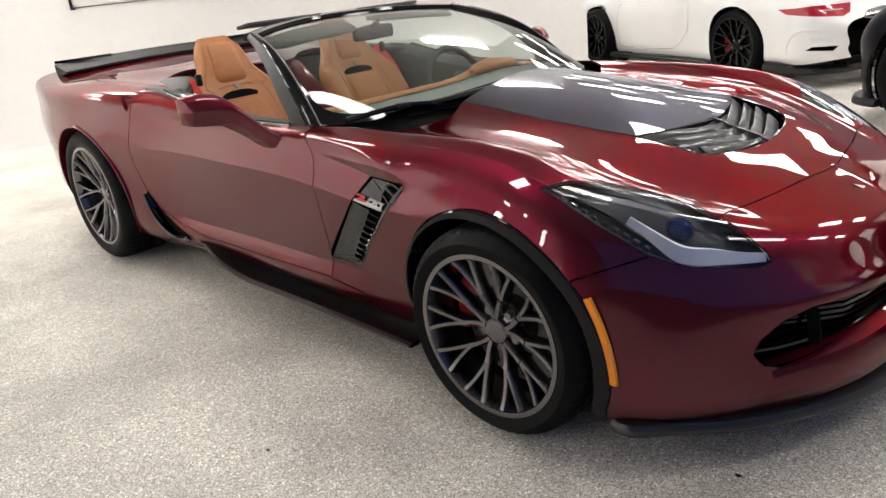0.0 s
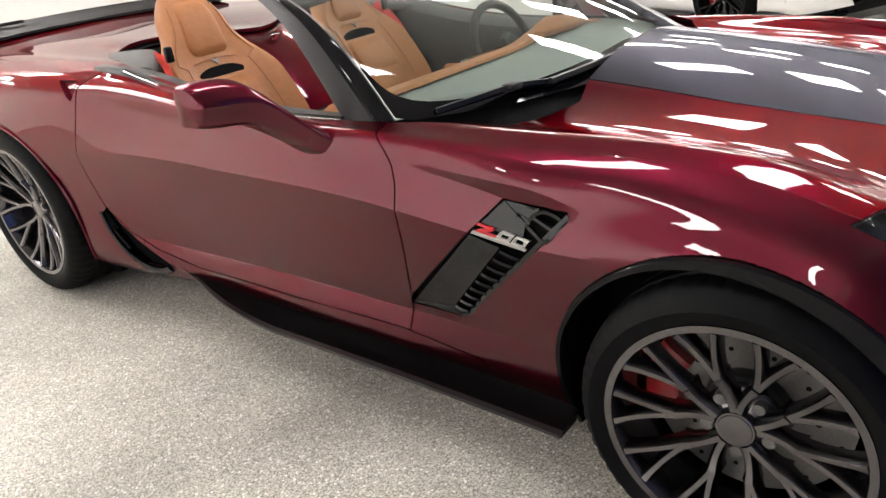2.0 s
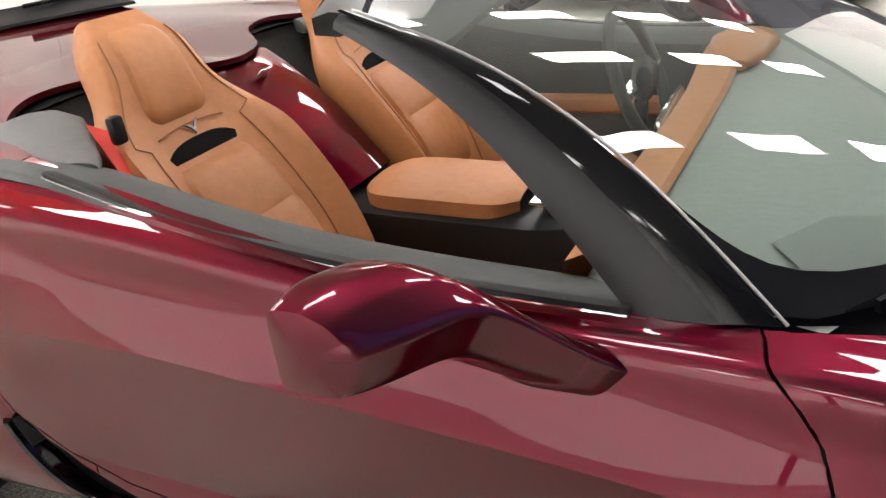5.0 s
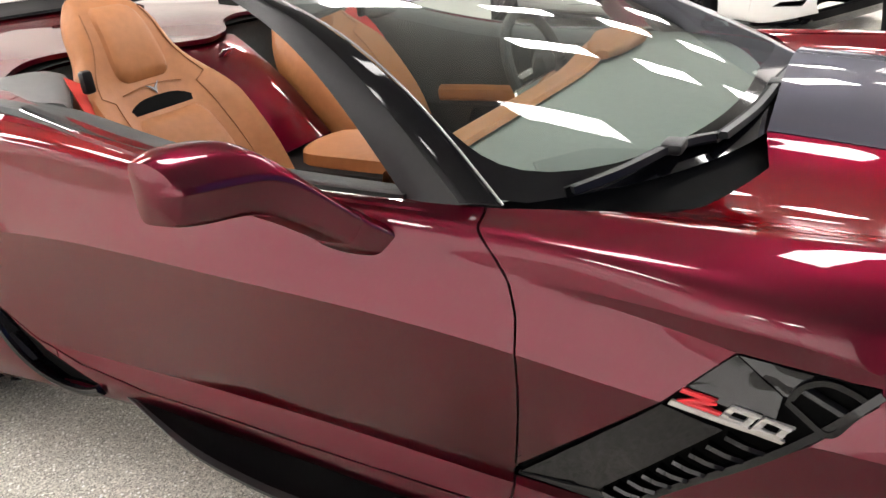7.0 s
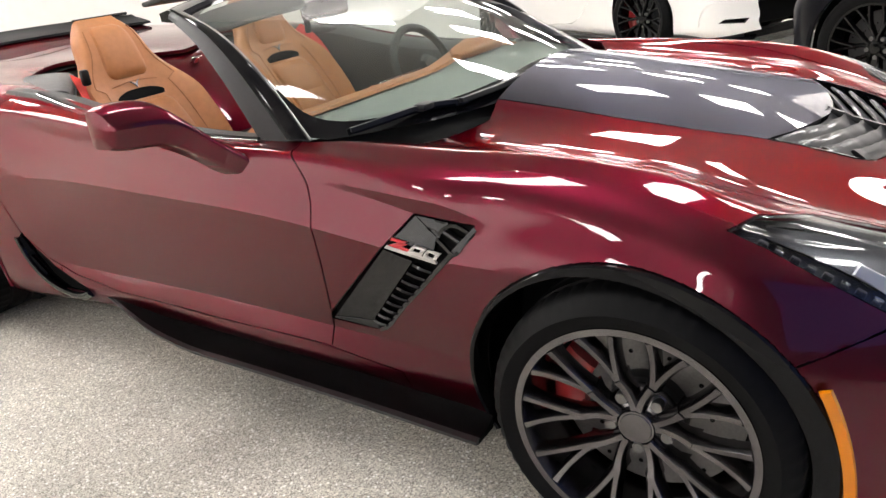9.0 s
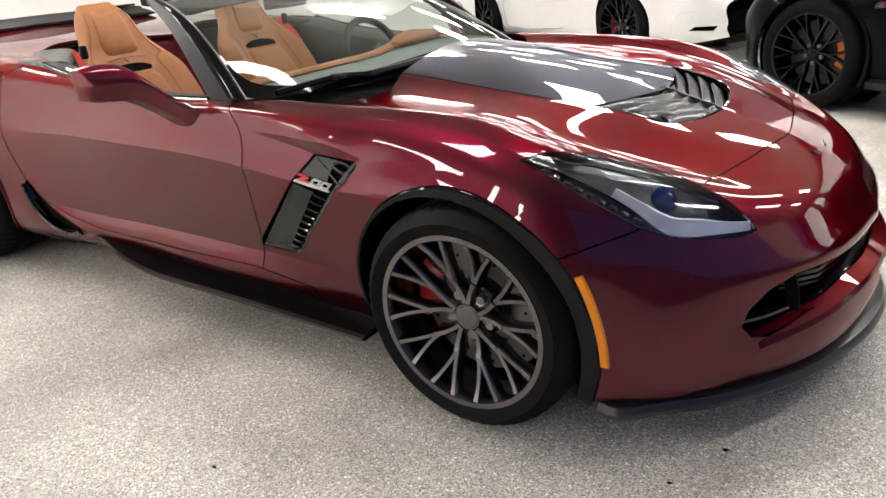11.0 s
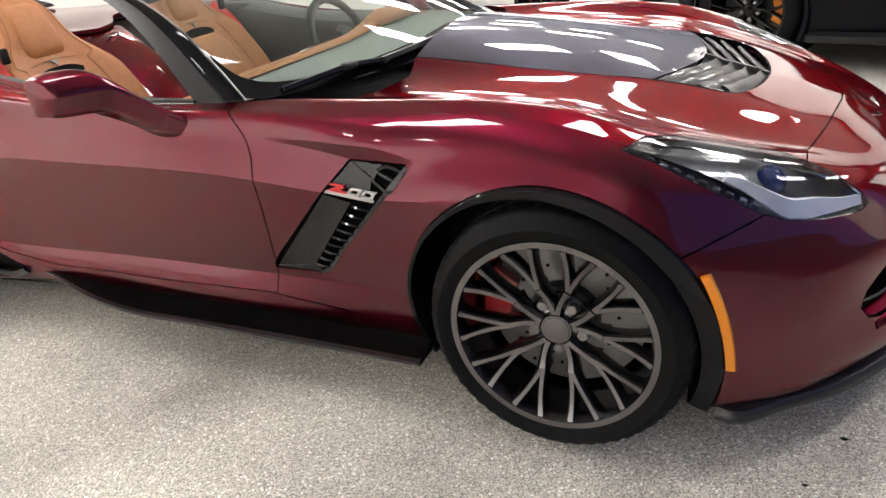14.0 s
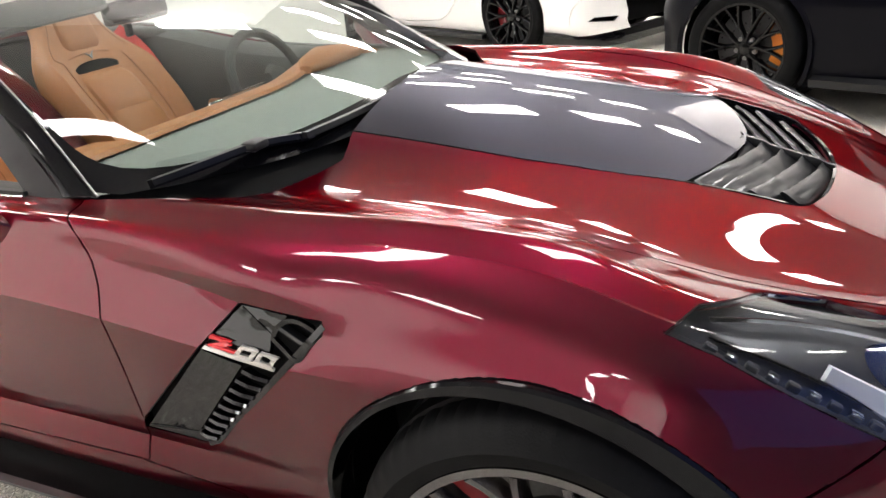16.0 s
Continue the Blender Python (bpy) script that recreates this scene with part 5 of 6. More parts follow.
# black inlet ahead of the rear wheel: a deep recess with a gloss blade along its lower edge
inlet_back = inlet_skin.copy()
bmesh.ops.translate(inlet_back, vec=(.02, .07, 0), verts=inlet_back.verts)
inlets = pair("side_inlet", wall_of(inlet_skin, .072, Vector((.02, .07, 0)).normalized()), GLOSS_BLACK, car, "gloss black inlet ahead of the rear wheel", smooth=False)
blade = [on_side(x, z, .004) for x, z in ((-2.186, .418), (-2.176, .36), (-2.135, .292), (-2.06, .236), (-1.97, .214), (-1.90, .236))]
for holder, give in zip(inlets, (lambda bm: bm, mirrored)):
    part("backing", give(inlet_back.copy()), UNDER, holder)
    part("inlet_blade", give(sweep(smooth_path(blade, 24), [(-.006, -.018), (.007, -.014), (.010, .004), (.004, .012), (-.006, .010)], up=(.5, -.3, .8))), GLOSS_BLACK, holder, "curved gloss black blade")
inlet_back.free()
inlet_skin.free()

# ---- cabin ----
# tub: floor, bulkhead and inner door cards
part("cabin_floor", box((1.75, 1.44, .03), (-1.40, 0, .21), .004), SOFT_BLACK, car)
part("footwell", box((.03, 1.40, .50), (-.64, 0, .44), .004), SOFT_BLACK, car)
rows = []
for y in np.linspace(-.72, .72, 21):
    k = abs(y) / .72
    rows.append([Vector((x, y, z)) for x, z in ((-2.0 - .24 * (1 - k ** 2), .22), (-2.16 - .12 * (1 - k ** 2), .55), (-2.30 - .13 * (1 - k ** 3), .80), (-2.31 - .13 * (1 - k ** 3), .885))])
part("bulkhead", grid(rows), SOFT_BLACK, car, "black carpeted bulkhead")
card = []
for x in np.linspace(-2.15, -1.0, 24):
    top = natural_spline([-2.2, -1.95, -1.75, -1.55, -1.0, -.7], [.90, .885, .848, .818, .795, .79])(x)[0]
    card.append([Vector((x, -w, z)) for w, z in ((.775, top - .006), (.765, top + .004), (.735, top + .006), (.69, top - .002), (.648, top - .022), (.630, top - .06), (.640, .62), (.63, .56), (.66, .50), (.69, .24))])
pair("door_card", grid(card), SOFT_BLACK, car, "black inner door panel")
arm_rest = [Vector((x, -.655, .575 + .03 * math.cos((x + 1.4) * 2))) for x in np.linspace(-1.75, -1.05, 12)]
pair("door_armrest", sweep(arm_rest, rounded(.045, .03, 3, 14)), LEATHER, car, "tan leather door armrest")
seal = smooth_path([(x, -.752 - .004, z) for x, z in ((-1.02, .803), (-1.25, .803), (-1.5, .817), (-1.7, .842), (-1.86, .872), (-1.97, .897))], 24)
pair("window_seal", sweep(seal, [(-.010, -.006), (.010, -.006), (.009, .004), (-.009, .006)]), TRIM_BLACK, car, "black window seal")
pair("chrome_strip", sweep([p + Vector((0, -.012, -.002)) for p in seal], ring_section(.0025, 6)), CHROME, car)
corner = loft([((-1.99, -.695, .872), .05, .018, .3), ((-2.06, -.675, .880), .085, .024, .4), ((-2.17, -.62, .886), .10, .026, .5), ((-2.27, -.555, .888), .10, .026, .6), ((-2.36, -.475, .880), .05, .02, .6)], 3.2)
pair("corner_trim", corner, GREY_VINYL, car, "black trim cap behind the door")

# dashboard: black pad, tan band, console
rows = []
for y in np.linspace(-.72, .72, 37):
    k = abs(y) / .72
    hood_up = .035 * math.exp(-((y - .37) / .17) ** 2)
    rows.append([Vector((x, y, z)) for x, z in ((-.60 - .22 * k ** 2, .785), (-.78 - .14 * k ** 2, .800), (-.95 - .06 * k ** 2, .803 + hood_up * .6), (-1.06, .795 + hood_up), (-1.10, .775 + hood_up), (-1.09, .70), (-1.02, .58), (-.90, .42))])
part("dashboard", grid(rows), DASH, car, "dark dashboard with a tan leather band, its grey lightened for glass haze")
band = []
for y in np.linspace(-.66, .66, 45):
    bump = .040 * math.exp(-((y - .37) / .16) ** 2)
    slope = .035 * (y + .1)
    band.append([Vector((x, y, z + bump)) for x, z in ((-1.030 + slope, .803), (-1.040 + slope, .811), (-1.085 + slope, .812), (-1.112 + slope * .8, .800), (-1.122 + slope * .6, .775), (-1.112, .735))])
part("dash_band", grid(band), LEATHER, car, "tan leather dashboard band")
pad_bm = loft([((-.79, -.62, .800), .05, .004, .2), ((-.79, -.54, .806), .10, .006, .2), ((-.77, -.46, .806), .06, .004, .2)], 2.2)
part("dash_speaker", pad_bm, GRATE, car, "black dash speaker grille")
stack = part("centre_screen", box((.02, .22, .13), (-1.105, .02, .735), .008, Matrix.Rotation(radians(-18), 4, "Y")), GLOSS_BLACK, car, "glossy dark centre screen")
part("screen_surround", box((.014, .25, .16), (-1.098, .02, .732), .010, Matrix.Rotation(radians(-18), 4, "Y")), CHROME, stack, "bright screen surround")
part("instrument_hood", loft([((-1.02, .22, .828), .02, .012, 0), ((-1.02, .27, .838), .055, .022, 0), ((-1.02, .37, .846), .075, .026, 0), ((-1.02, .47, .838), .055, .022, 0), ((-1.02, .52, .828), .02, .012, 0)], 2.4), LEATHER, car, "tan leather instrument hood")
rows = []
for x in np.linspace(-1.90, -1.0, 20):
    z = .578 + .06 * ramp(x, -1.4, -1.05)
    rows.append([Vector((x, y, zz)) for y, zz in ((-.16, .22), (-.165, z - .08), (-.15, z - .01), (-.12, z), (.12, z), (.15, z - .01), (.165, z - .08), (.16, .22))])
part("console", grid(rows), TRIM_BLACK, car, "black centre console")
rows = []
for x in np.linspace(-1.82, -1.42, 14):
    k = math.sqrt(max(0, 1 - ((x + 1.62) / .205) ** 6))
    rows.append([Vector((x, y * (.35 + .65 * k), z)) for y, z in ((-.135, .575), (-.13, .598 + .010 * k), (-.09, .604 + .014 * k), (0, .606 + .016 * k), (.09, .604 + .014 * k), (.13, .598 + .010 * k), (.135, .575))])
part("console_lid", grid(rows), LEATHER, car, "tan leather console lid")
part("shifter_plate", box((.30, .17, .012), (-1.24, -.02, .608), .004), CHROME, car, "metal shifter surround")
part("shifter", loft([((-1.27, -.02, .625), .02, .001, 0), ((-1.27, -.02, .66), .022, .02, 0), ((-1.27, -.02, .70), .025, .03, 0), ((-1.27, -.02, .73), .012, .01, 0)], 2.2), SOFT_BLACK, car)
wheel_path = [Vector((-1.26, .37, .76)) + Matrix.Rotation(radians(-22), 3, "Y") @ Vector((0, .175 * math.cos(a), .165 * math.sin(a))) for a in np.linspace(0, 2 * math.pi, 40, endpoint=False)]
steer = part("steering_wheel", sweep(wheel_path, ring_section(.016, 10), up=(1, 0, .4), closed=True), SOFT_BLACK, car, "black leather steering wheel")
part("boss", loft([((-1.24, .33, .755), .02, .04, 0), ((-1.25, .37, .755), .03, .06, 0), ((-1.24, .41, .755), .02, .04, 0)], 2.4), SOFT_BLACK, steer)
for a in (0, 180, 270):
    d = Vector((0, math.cos(radians(a)), math.sin(radians(a))))
    part("steering_spoke", sweep([Vector((-1.255, .37, .757)) + d * q for q in (.03, .10, .165)], [(-.006, -.018), (.006, -.018), (.006, .018), (-.006, .018)], up=(1, 0, 0)), CHROME, steer)

# waterfall between the seats, in body colour
rows = []
fall = natural_spline([0, .25, .5, .75, 1], [(-2.24, .16, .895), (-2.15, .135, .858), (-2.03, .125, .775), (-1.94, .12, .69), (-1.86, .12, .60)])
for k in np.linspace(0, 1, 26):
    x, w, z = fall(k)[0]
    rows.append([Vector((x + dx, y, z - dz)) for y, dx, dz in ((-w - .012, -.10, .10), (-w - .006, -.03, .03), (-w, -.006, .008), (-w * .8, .002, .001), (-w * .3, .006, 0), (w * .3, .006, 0), (w * .8, .002, .001), (w, -.006, .008), (w + .006, -.03, .03), (w + .012, -.10, .10))])
part("waterfall", grid(rows), PAINT, car, "wine-red panel falling between the seats")
emblem = part("waterfall_emblem", box((.006, .045, .055), (-2.128, -.01, .858), .002, Matrix.Rotation(radians(50), 4, "Y")), CHROME, car, "small red and silver emblem")
part("emblem_field", box((.008, .018, .040), (-2.127, -.002, .858), .002, Matrix.Rotation(radians(50), 4, "Y")), BADGE_RED, emblem, "red field")

# seats
def seat(y0):
    """A bolstered bucket seat with an integral head rest."""
    lean = radians(29)
    def place(h, u, out):
        """h up the back, u across, out towards the front of the car."""
        return Vector((-1.80 - h * math.sin(lean) + out * math.cos(lean), y0 + u, .40 + h * math.cos(lean) + out * math.sin(lean)))
    half = natural_spline([0, .15, .30, .44, .54, .62, .70, .775], [.20, .222, .232, .226, .190, .140, .118, .078])
    front = natural_spline([0, .2, .4, .55, .68, .775], [.03, .045, .02, .012, .03, .005])
    rows, backs = [], []
    hs = np.linspace(0, .775, 40)
    for h in hs:
        w, f = half(h)[0], front(h)[0]
        wing = .075 * (1 - ramp(h, .40, .60))
        end = math.sqrt(max(0.02, 1 - max(0, (h - .70) / .075) ** 2))
        row = []
        for q in np.linspace(-1, 1, 25):
            out = f + wing * max(0, (abs(q) - .42) / .58) ** 1.3 - .05 * max(0, (abs(q) - .88) / .12) ** 2
            row.append(place(h, w * q, out * end))
        for q in np.linspace(1, -1, 13):
            row.append(place(h, w * q * .96, -.10 * (.55 + .45 * end) * (1 - .35 * q * q) * (1 - .25 * ramp(h, .45, .7))))
        rows.append(row)
    bm = grid(rows, close_v=True, ends=True)
    ob = part("seat", bm, LEATHER, car, "tan leather bucket seat with stitched bolsters", sharp=60)
    # slot through the back under the head rest
    us = np.linspace(-.112, .112, 15)
    slot = [place(.448 + .034 * (1 - abs(u / .114) ** 3), u, front(.455)[0] + .0015) for u in us] + [place(.448 - .026 * (1 - abs(u / .118) ** 6), u, front(.455)[0] + .0015) for u in us[::-1]]
    sb = bmesh.new()
    sb.faces.new([sb.verts.new(p) for p in slot])
    deep = bmesh.ops.extrude_face_region(sb, geom=sb.faces[:])
    bmesh.ops.translate(sb, vec=place(0, 0, -.05) - place(0, 0, 0), verts=[g for g in deep["geom"] if isinstance(g, bmesh.types.BMVert)])
    part("slot", sb, UNDER, ob, "dark slot in the backrest", smooth=False)
    # cushion
    rows = []
    for k in np.linspace(0, 1, 18):
        x = -1.78 + .50 * k
        zc = .40 + .045 * k - .06 * max(0, (k - .85) / .15) ** 2
        row = []
        for q in np.linspace(-1, 1, 19):
            lift = .06 * max(0, (abs(q) - .5) / .5) ** 1.4 - .04 * max(0, (abs(q) - .9) / .1) ** 2
            row.append(Vector((x, y0 + .245 * q, zc + lift)))
        row += [Vector((x, y0 + .24, .25)), Vector((x, y0 - .24, .25))]
        rows.append(row)
    part("cushion", grid(rows, close_v=True, ends=True), LEATHER, ob)
    # rounded lumbar pad under the slot, with a seam across
    lumbar = []
    for h in np.linspace(.06, .428, 22):
        e = math.sqrt(max(0, 1 - abs((h - .244) / .186) ** 6))
        lumbar.append([place(h, .118 * q * (.80 + .20 * e), front(h)[0] - .004 + .030 * e * (1 - abs(q) ** 6) ** .5 - .006 * math.exp(-((h - .27) / .008) ** 2)) for q in np.linspace(-1, 1, 21)])
    part("lumbar_pad", grid(lumbar), LEATHER, ob)
    # raised pad of the head rest and piping
    pad = []
    for h in np.linspace(.53, .735, 16):
        e = math.sqrt(max(0, 1 - abs((h - .6325) / .104) ** 5))
        w = (.092 - .12 * (h - .53)) * (.6 + .4 * e)
        pad.append([place(h, w * q, front(h)[0] - .004 + .020 * e * (1 - abs(q) ** 6) ** .5) for q in np.linspace(-1, 1, 21)])
    part("head_pad", grid(pad), LEATHER, ob)
    for sgn in (-1, 1):
        line = [place(h, sgn * (half(h)[0] * (.80 if h > .5 else .62)), front(h)[0] + (.075 * (1 - ramp(h, .40, .60))) * max(0, ((.80 if h > .5 else .62) - .42) / .58) ** 1.3 + .002) for h in np.linspace(.02, .72, 40)]
        part("piping", sweep(line, ring_section(.0016, 6), up=(1, 0, .5)), SEAM, ob)
    line = [place(.515 + .01 * math.cos(q * 1.6) - .012, .095 * q, front(.53)[0] + .004) for q in np.linspace(-1, 1, 14)]
    part("seam", sweep(line, ring_section(.0016, 6), up=(1, 0, .5)), SEAM, ob)
    mark = prism([(-.022, .014), (-.008, .004), (0, -.012), (.010, .006), (.024, .020), (.010, .012), (0, .002), (-.010, .010)], 0, .004)
    m = Matrix.Translation(place(.498, 0, front(.498)[0] + .004)) @ Matrix.Rotation(radians(90), 4, "Z") @ Matrix.Rotation(radians(90) - lean * 1, 4, "X")
    bmesh.ops.transform(mark, matrix=m, verts=mark.verts)
    part("emblem", mark, STEEL, ob, "small silver emblem", smooth=False)
    return ob


for y0 in (-.372, .372):
    seat(y0)
    s_ = -1 if y0 < 0 else 1
    strap = [Vector((-2.075, y0 + s_ * .19, .905)), Vector((-2.035, y0 + s_ * .205, .872)), Vector((-1.975, y0 + s_ * .218, .80)), Vector((-1.90, y0 + s_ * .23, .62))]
    part("seat_belt", sweep(smooth_path(strap, 10), [(-.026, -.001), (.026, -.001), (.026, .001), (-.026, .001)], up=(.7, -s_ * .4, .5)), BELT_RED, car, "red seat belt")
    part("belt_guide", box((.022, .030, .055), (-2.015, y0 + s_ * .195, .905), .008), TRIM_BLACK, car, "black belt guide")

# ---- parked cars behind ----
def car_shell(stations, n_over=24):
    """A plain car body from rows of length, half width at sill, waist and roof, and heights of sill, waist and top."""
    f = natural_spline([r[0] for r in stations], stations)
    rows = []
    for x in np.linspace(stations[0][0], stations[-1][0], 90):
        _, w0, w1, w2, z0, z1, z2 = f(x)[0]
        half = natural_spline([0, 1, 2, 3, 4, 5], [(w0 - .05, z0), (w0, z0 + .08), ((w0 + w1) / 2 + .02, (z0 + z1) / 2), (w1, z1), (w2, z2 - .04), (0, z2)])
        rows.append([Vector((x, -max(0, p[0]), p[1])) for p in half(np.linspace(0, 5, 46))])
    return grid(rows)


AWAY = math.atan2(-.423, .906)
# white coupe: its nose points away along the bay
coupe_at = Matrix.Translation((-1.457, 5.593, 0)) @ Matrix.Rotation(AWAY, 4, "Z")
coupe = thing("white_coupe", "white rear-engined sports coupe with black wheels and red calipers", "car", coupe_at)
shell = car_shell([(-3.40, .55, .55, .0, .2, .45, .50), (-3.2, .78, .76, .45, .16, .60, .68), (-2.46, .86, .86, .60, .15, .66, .86), (-1.7, .84, .87, .60, .17, .74, .98), (-.9, .84, .88, .52, .17, .80, 1.28),
                   (0, .90, .92, .55, .18, .80, 1.2), (.55, .90, .89, .60, .20, .74, .95), (.85, .84, .80, .55, .22, .66, .80), (1.0, .60, .55, .0, .25, .55, .62)])
body = shell
zone = lambda c: c.y < -.5 and c.z < .85
cut(circle(0, .335, .365, -35, 215, 36) + [(-.33, -.1), (.33, -.1)], SIDE, zone).free()
cut(circle(-2.457, .33, .355, -35, 215, 36) + [(-2.78, -.1), (-2.13, -.1)], SIDE, zone).free()
TAIL_LOOK = Vector((-.78, .62, 0)).normalized()
TAIL_VIEW = (Vector((.62, .78, 0)).normalized(), Vector((0, 0, 1)), TAIL_LOOK)


def tail_outline(spots3):
    return [(Vector(p).dot(TAIL_VIEW[0]), p[2]) for p in spots3]


rear = lambda c: c.x > .30 and c.y < -.25
lamp_skin = cut(tail_outline([(.527, -.914, .668), (.629, -.918, .629), (.80, -.80, .606), (.953, -.626, .591), (.949, -.554, .617), (.904, -.509, .689), (.816, -.833, .690)]), TAIL_VIEW, rear)
slot_skin = cut(tail_outline([(.817, -.875, .330), (.853, -.84, .360), (.961, -.665, .356), (.944, -.70, .316)]), TAIL_VIEW, rear)
door_skin = cut([(-.657, .80), (-.655, .70), (-.668, .552), (-.72, .45), (-.833, .35), (-.90, .30), (-1.005, .255), (-1.44, .225), (-2.0, .235), (-2.03, .45), (-1.95, .80)], SIDE, zone)
part("body_shell", both(body), WHITE_PAINT, coupe)
pair("door", flanged(door_skin, .004, .02), WHITE_PAINT, coupe)
tails = pair("tail_lamp", lamp_skin.copy(), TAIL_RED, coupe, "red tail lamp")
for lamp_ob, give in zip(tails, (lambda bm: bm, mirrored)):
    streak = [Vector((.70, -.885, .652)) - TAIL_LOOK * .012, Vector((.83, -.80, .650)) - TAIL_LOOK * .012, Vector((.93, -.62, .648)) - TAIL_LOOK * .012]
    part("light_strip", give(sweep(smooth_path(streak, 10), [(-.003, -.003), (.003, -.003), (.003, .003), (-.003, .003)])), LAMP_WHITE, lamp_ob, "pale strip in the lamp")
crease_line = smooth_path([(.661, -.924, .30), (.668, -.926, .36), (.682, -.927, .402), (.712, -.920, .452), (.755, -.910, .483), (.843, -.843, .496), (.959, -.689, .489)], 26)
pair("bumper_crease", sweep(crease_line, [(-.010, -.004), (.006, -.010), (.012, .004), (-.004, .010)], up=(.5, -.8, .3), scales=[.3 + .9 * math.sin(math.pi * (q + 1) / 27) for q in range(26)]), WHITE_PAINT, coupe)
outlets = pair("bumper_outlet", wall_of(slot_skin, .05, TAIL_LOOK), TRIM_BLACK, coupe, "black slot in the rear bumper")
slot_back = slot_skin.copy()
bmesh.ops.translate(slot_back, vec=TAIL_LOOK * .045, verts=slot_back.verts)
for outlet, give in zip(outlets, (lambda bm: bm, mirrored)):
    part("backing", give(slot_back.copy()), UNDER, outlet)
slot_back.free()
lamp_skin.free()
slot_skin.free()
skirt = smooth_path([(.35, -.88, .17), (.60, -.89, .165), (.78, -.83, .16), (.90, -.70, .16), (.96, -.45, .165), (.98, 0, .17)], 24)
skirt = skirt + [Vector((p.x, -p.y, p.z)) for p in skirt[-2::-1]]
part("diffuser", sweep(skirt, [(.006, -.04), (.012, -.01), (.004, .045), (-.10, .07), (-.12, -.04)]), GLOSS_BLACK, coupe, "gloss black rear diffuser")
hatch = smooth_path([(.90, -.62, .205), (.955, -.50, .215), (.975, -.25, .22), (.98, 0, .22)], 12)
hatch = hatch + [Vector((p.x, -p.y, p.z)) for p in hatch[-2::-1]]
part("diffuser_recess", sweep(hatch, [(.016, -.03), (.016, .03), (-.05, .03), (-.05, -.03)]), UNDER, coupe)
pair("door_handle", loft([((-.86, -.905, .668), .004, .008, 0), ((-.84, -.922, .670), .02, .024, 0), ((-.765, -.928, .668), .05, .028, 0), ((-.69, -.924, .664), .02, .022, 0), ((-.665, -.908, .662), .004, .008, 0)], 2.2), WHITE_PAINT, coupe)
part("underbody", box((3.6, 1.35, .2), (-1.2, 0, .30), .02), UNDER, coupe)
for ax, az, r in ((0, .335, .38), (-2.457, .33, .37)):
    well = revolve([(.0005, -.55), (r, -.56), (r, -.86)], n=40, axis_at=(ax, 0, az), close=False)
    for f in [f for f in well.faces if f.calc_center_median().z < .12]:
        well.faces.remove(f)
    pair("wheel_well", well, UNDER, coupe)
for side in (1, -1):
    wheel((0, -.80 * side, .335), .335, .262, .28, side, RIM_BLACK, CALIPER_RED, 10, DARK_STEEL, 180, coupe)
    wheel((-2.457, -.79 * side, .33), .33, .258, .25, side, RIM_BLACK, CALIPER_RED, 10, DARK_STEEL, 0, coupe)
sill_path = [Vector((x, -.89, .14)) for x in np.linspace(-2.10, -.36, 8)]
pair("side_sill", sweep(sill_path, [(-.03, -.02), (.03, -.02), (.03, .02), (-.03, .03)]), TRIM_BLACK, coupe, "black sill strip")

# black coupe with orange calipers
dark_at = Matrix.Translation((.51, 3.94, 0)) @ Matrix.Rotation(AWAY, 4, "Z")
dark = thing("black_coupe", "glossy black car with black wheels and orange calipers", "car", dark_at)
shell = car_shell([(-.62, .76, .74, .3, .2, .62, .72), (-.50, .88, .86, .45, .17, .68, .84), (-.1, .93, .93, .60, .15, .74, .98), (.4, .92, .93, .62, .16, .80, 1.05), (1.2, .90, .92, .60, .17, .84, 1.30),
                   (2.2, .91, .93, .60, .17, .84, 1.35), (3.0, .92, .93, .6, .18, .84, 1.2), (3.7, .86, .84, .5, .2, .8, 1.0)])
body = shell
cut(circle(0, .355, .385, -35, 215, 36) + [(-.34, -.1), (.34, -.1)], SIDE, zone).free()
cut(circle(2.75, .355, .385, -35, 215, 36) + [(2.41, -.1), (3.09, -.1)], SIDE, zone).free()
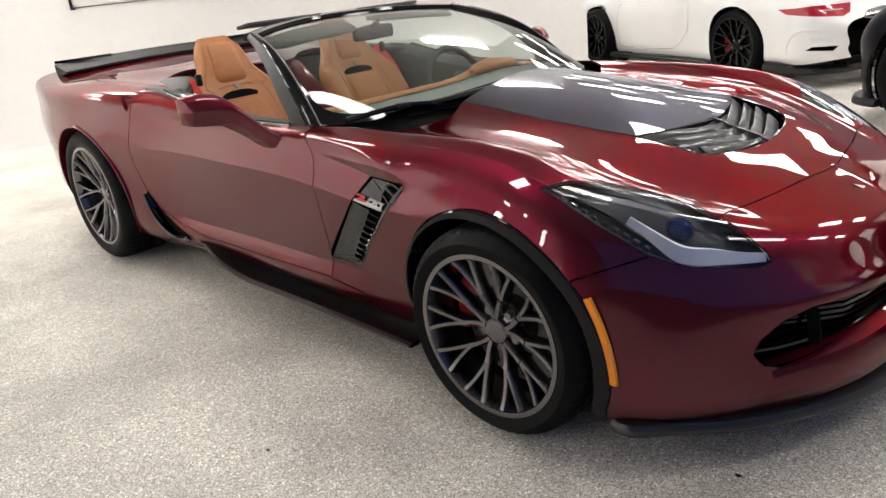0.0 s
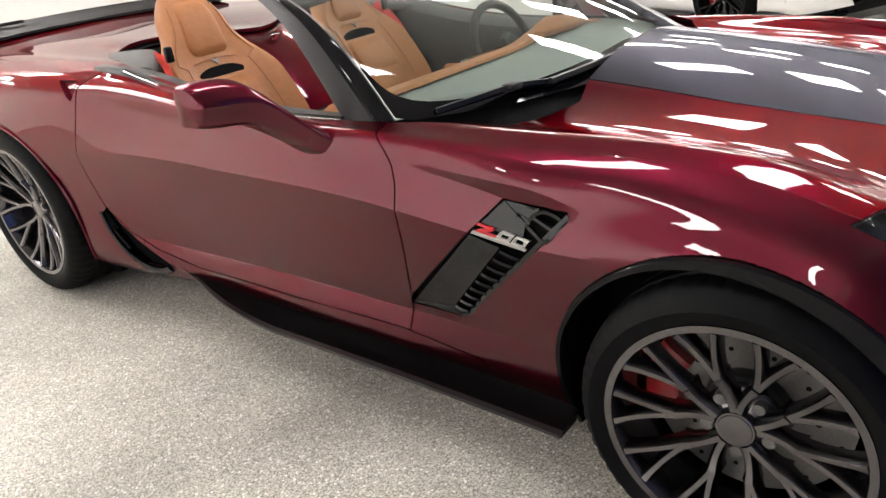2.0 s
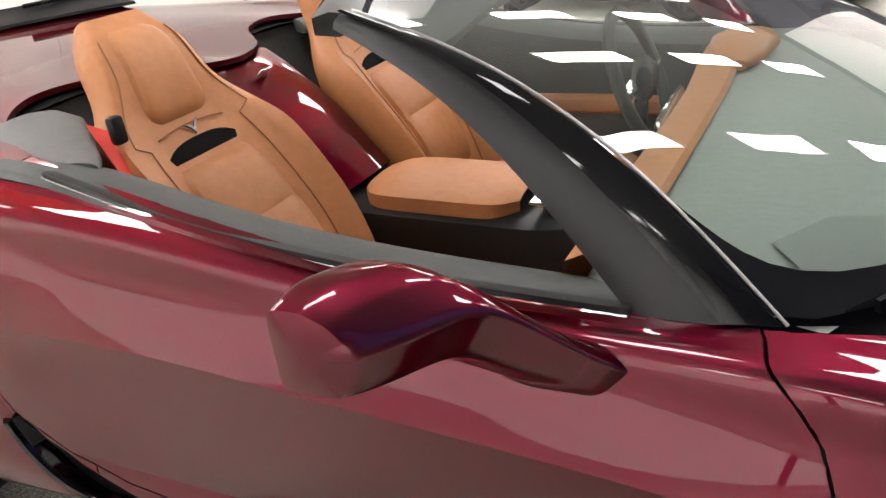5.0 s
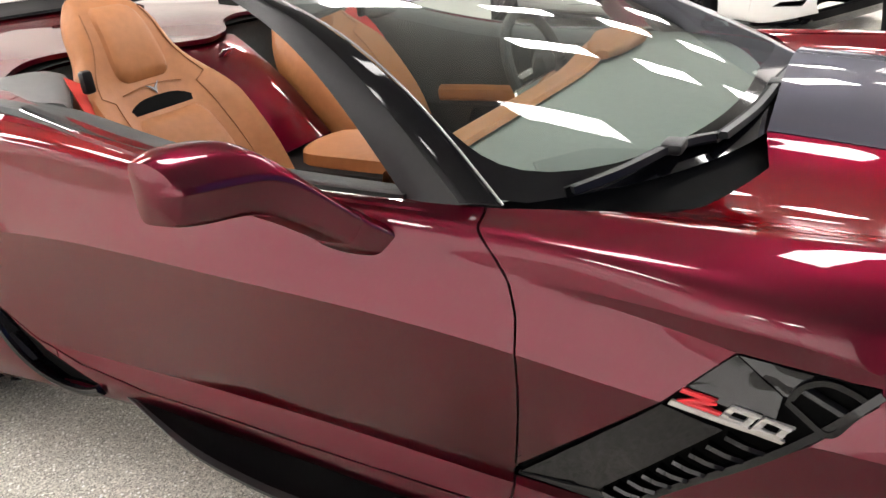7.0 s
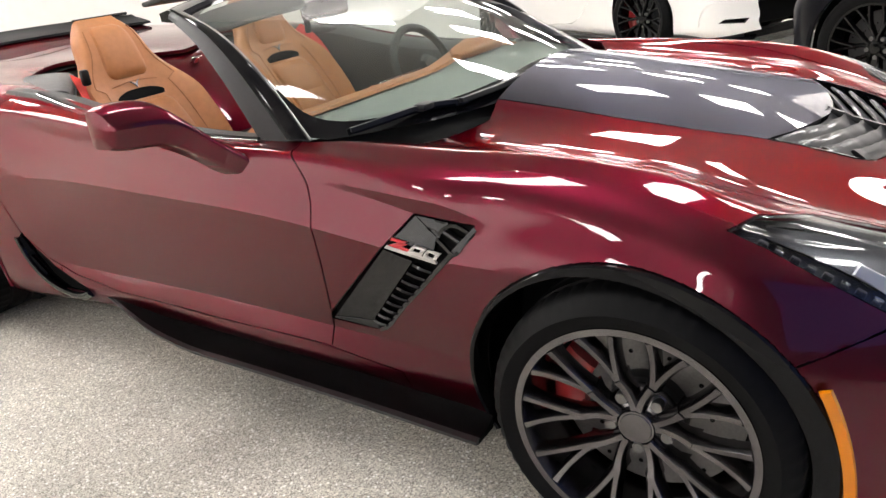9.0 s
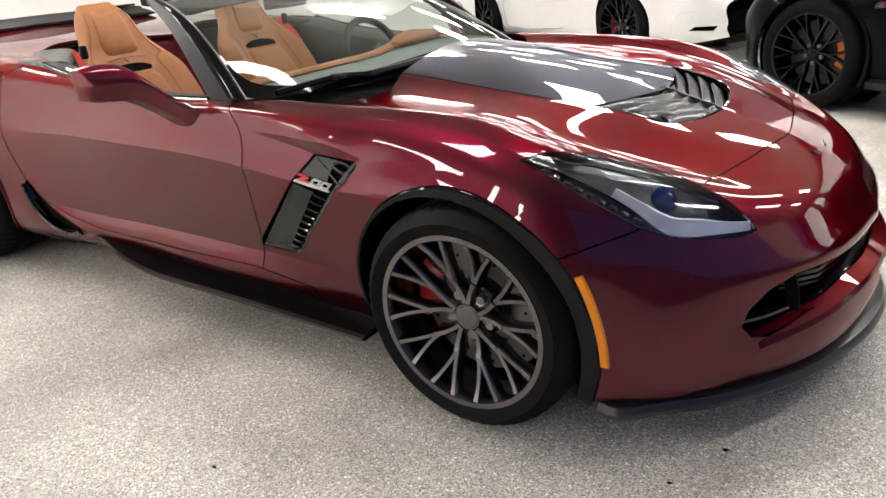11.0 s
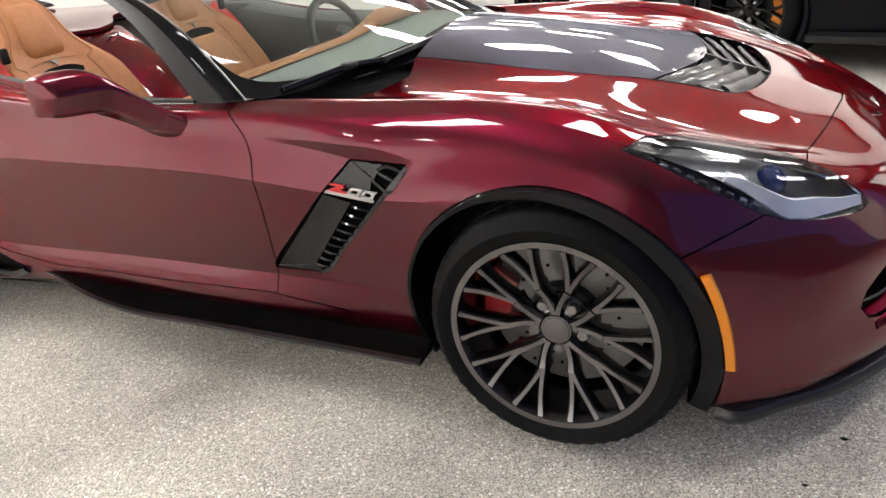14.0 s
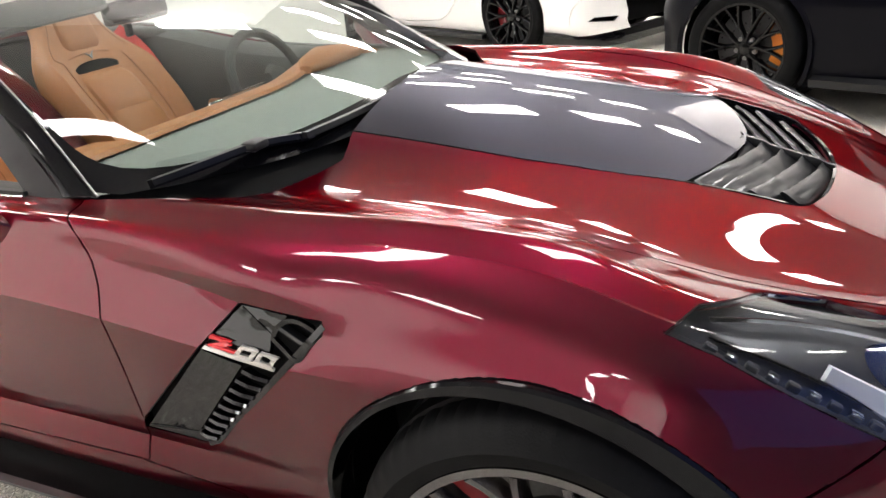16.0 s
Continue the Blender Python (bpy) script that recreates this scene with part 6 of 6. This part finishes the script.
part("body_shell", both(body), BLACK_PAINT, dark)
part("underbody", box((3.6, 1.35, .2), (1.5, 0, .32), .02), UNDER, dark)
for ax in (0, 2.75):
    well = revolve([(.0005, -.55), (.40, -.56), (.40, -.90)], n=40, axis_at=(ax, 0, .355), close=False)
    for f in [f for f in well.faces if f.calc_center_median().z < .12]:
        well.faces.remove(f)
    pair("wheel_well", well, UNDER, dark)
for side in (1, -1):
    wheel((0, -.82 * side, .355), .355, .262, .27, side, RIM_BLACK, CALIPER_ORANGE, 10, DARK_STEEL, 0, dark)
    wheel((2.75, -.82 * side, .355), .355, .262, .27, side, RIM_BLACK, CALIPER_ORANGE, 10, DARK_STEEL, 180, dark)
pair("arch_flare", sweep([Vector((.40 * math.cos(a), -.945, .355 + .40 * math.sin(a))) for a in np.linspace(radians(-25), radians(205), 40)], [(-.012, -.010), (.012, -.010), (.010, .012), (-.010, .012)], up=(0, 1, 0)), BLACK_PAINT, dark, "black wheel arch flare")
pair("side_sill", sweep([Vector((x, -.945, .215 + .02 * (x - .4))) for x in np.linspace(.42, 2.36, 10)], [(-.03, -.03), (.03, -.03), (.035, .012), (-.03, .03)]), TRIM_BLACK, dark, "black side sill")
pair("fender_badge", prism([(.40, .655), (.47, .66), (.485, .69), (.44, .70), (.41, .685)], -.965, -.955, plane="xz"), CHROME, dark, "small silver badge shape", smooth=False)
chin = smooth_path([(-.34, -.93, .15), (-.50, -.91, .15), (-.62, -.78, .15), (-.70, -.45, .15), (-.72, 0, .15)], 16)
chin = chin + [Vector((p.x, -p.y, p.z)) for p in chin[-2::-1]]
part("front_splitter", sweep(chin, [(-.02, -.02), (-.024, .0), (-.01, .03), (.10, .04), (.10, -.02)]), TRIM_BLACK, dark, "satin black splitter")
pair("headlamp", loft([((-.56, -.84, .70), .01, .01, .3), ((-.52, -.80, .715), .06, .035, .6), ((-.56, -.70, .715), .06, .04, .8), ((-.60, -.55, .70), .03, .02, .8)], 2.4), CHROME, dark, "chrome-rimmed headlamp")
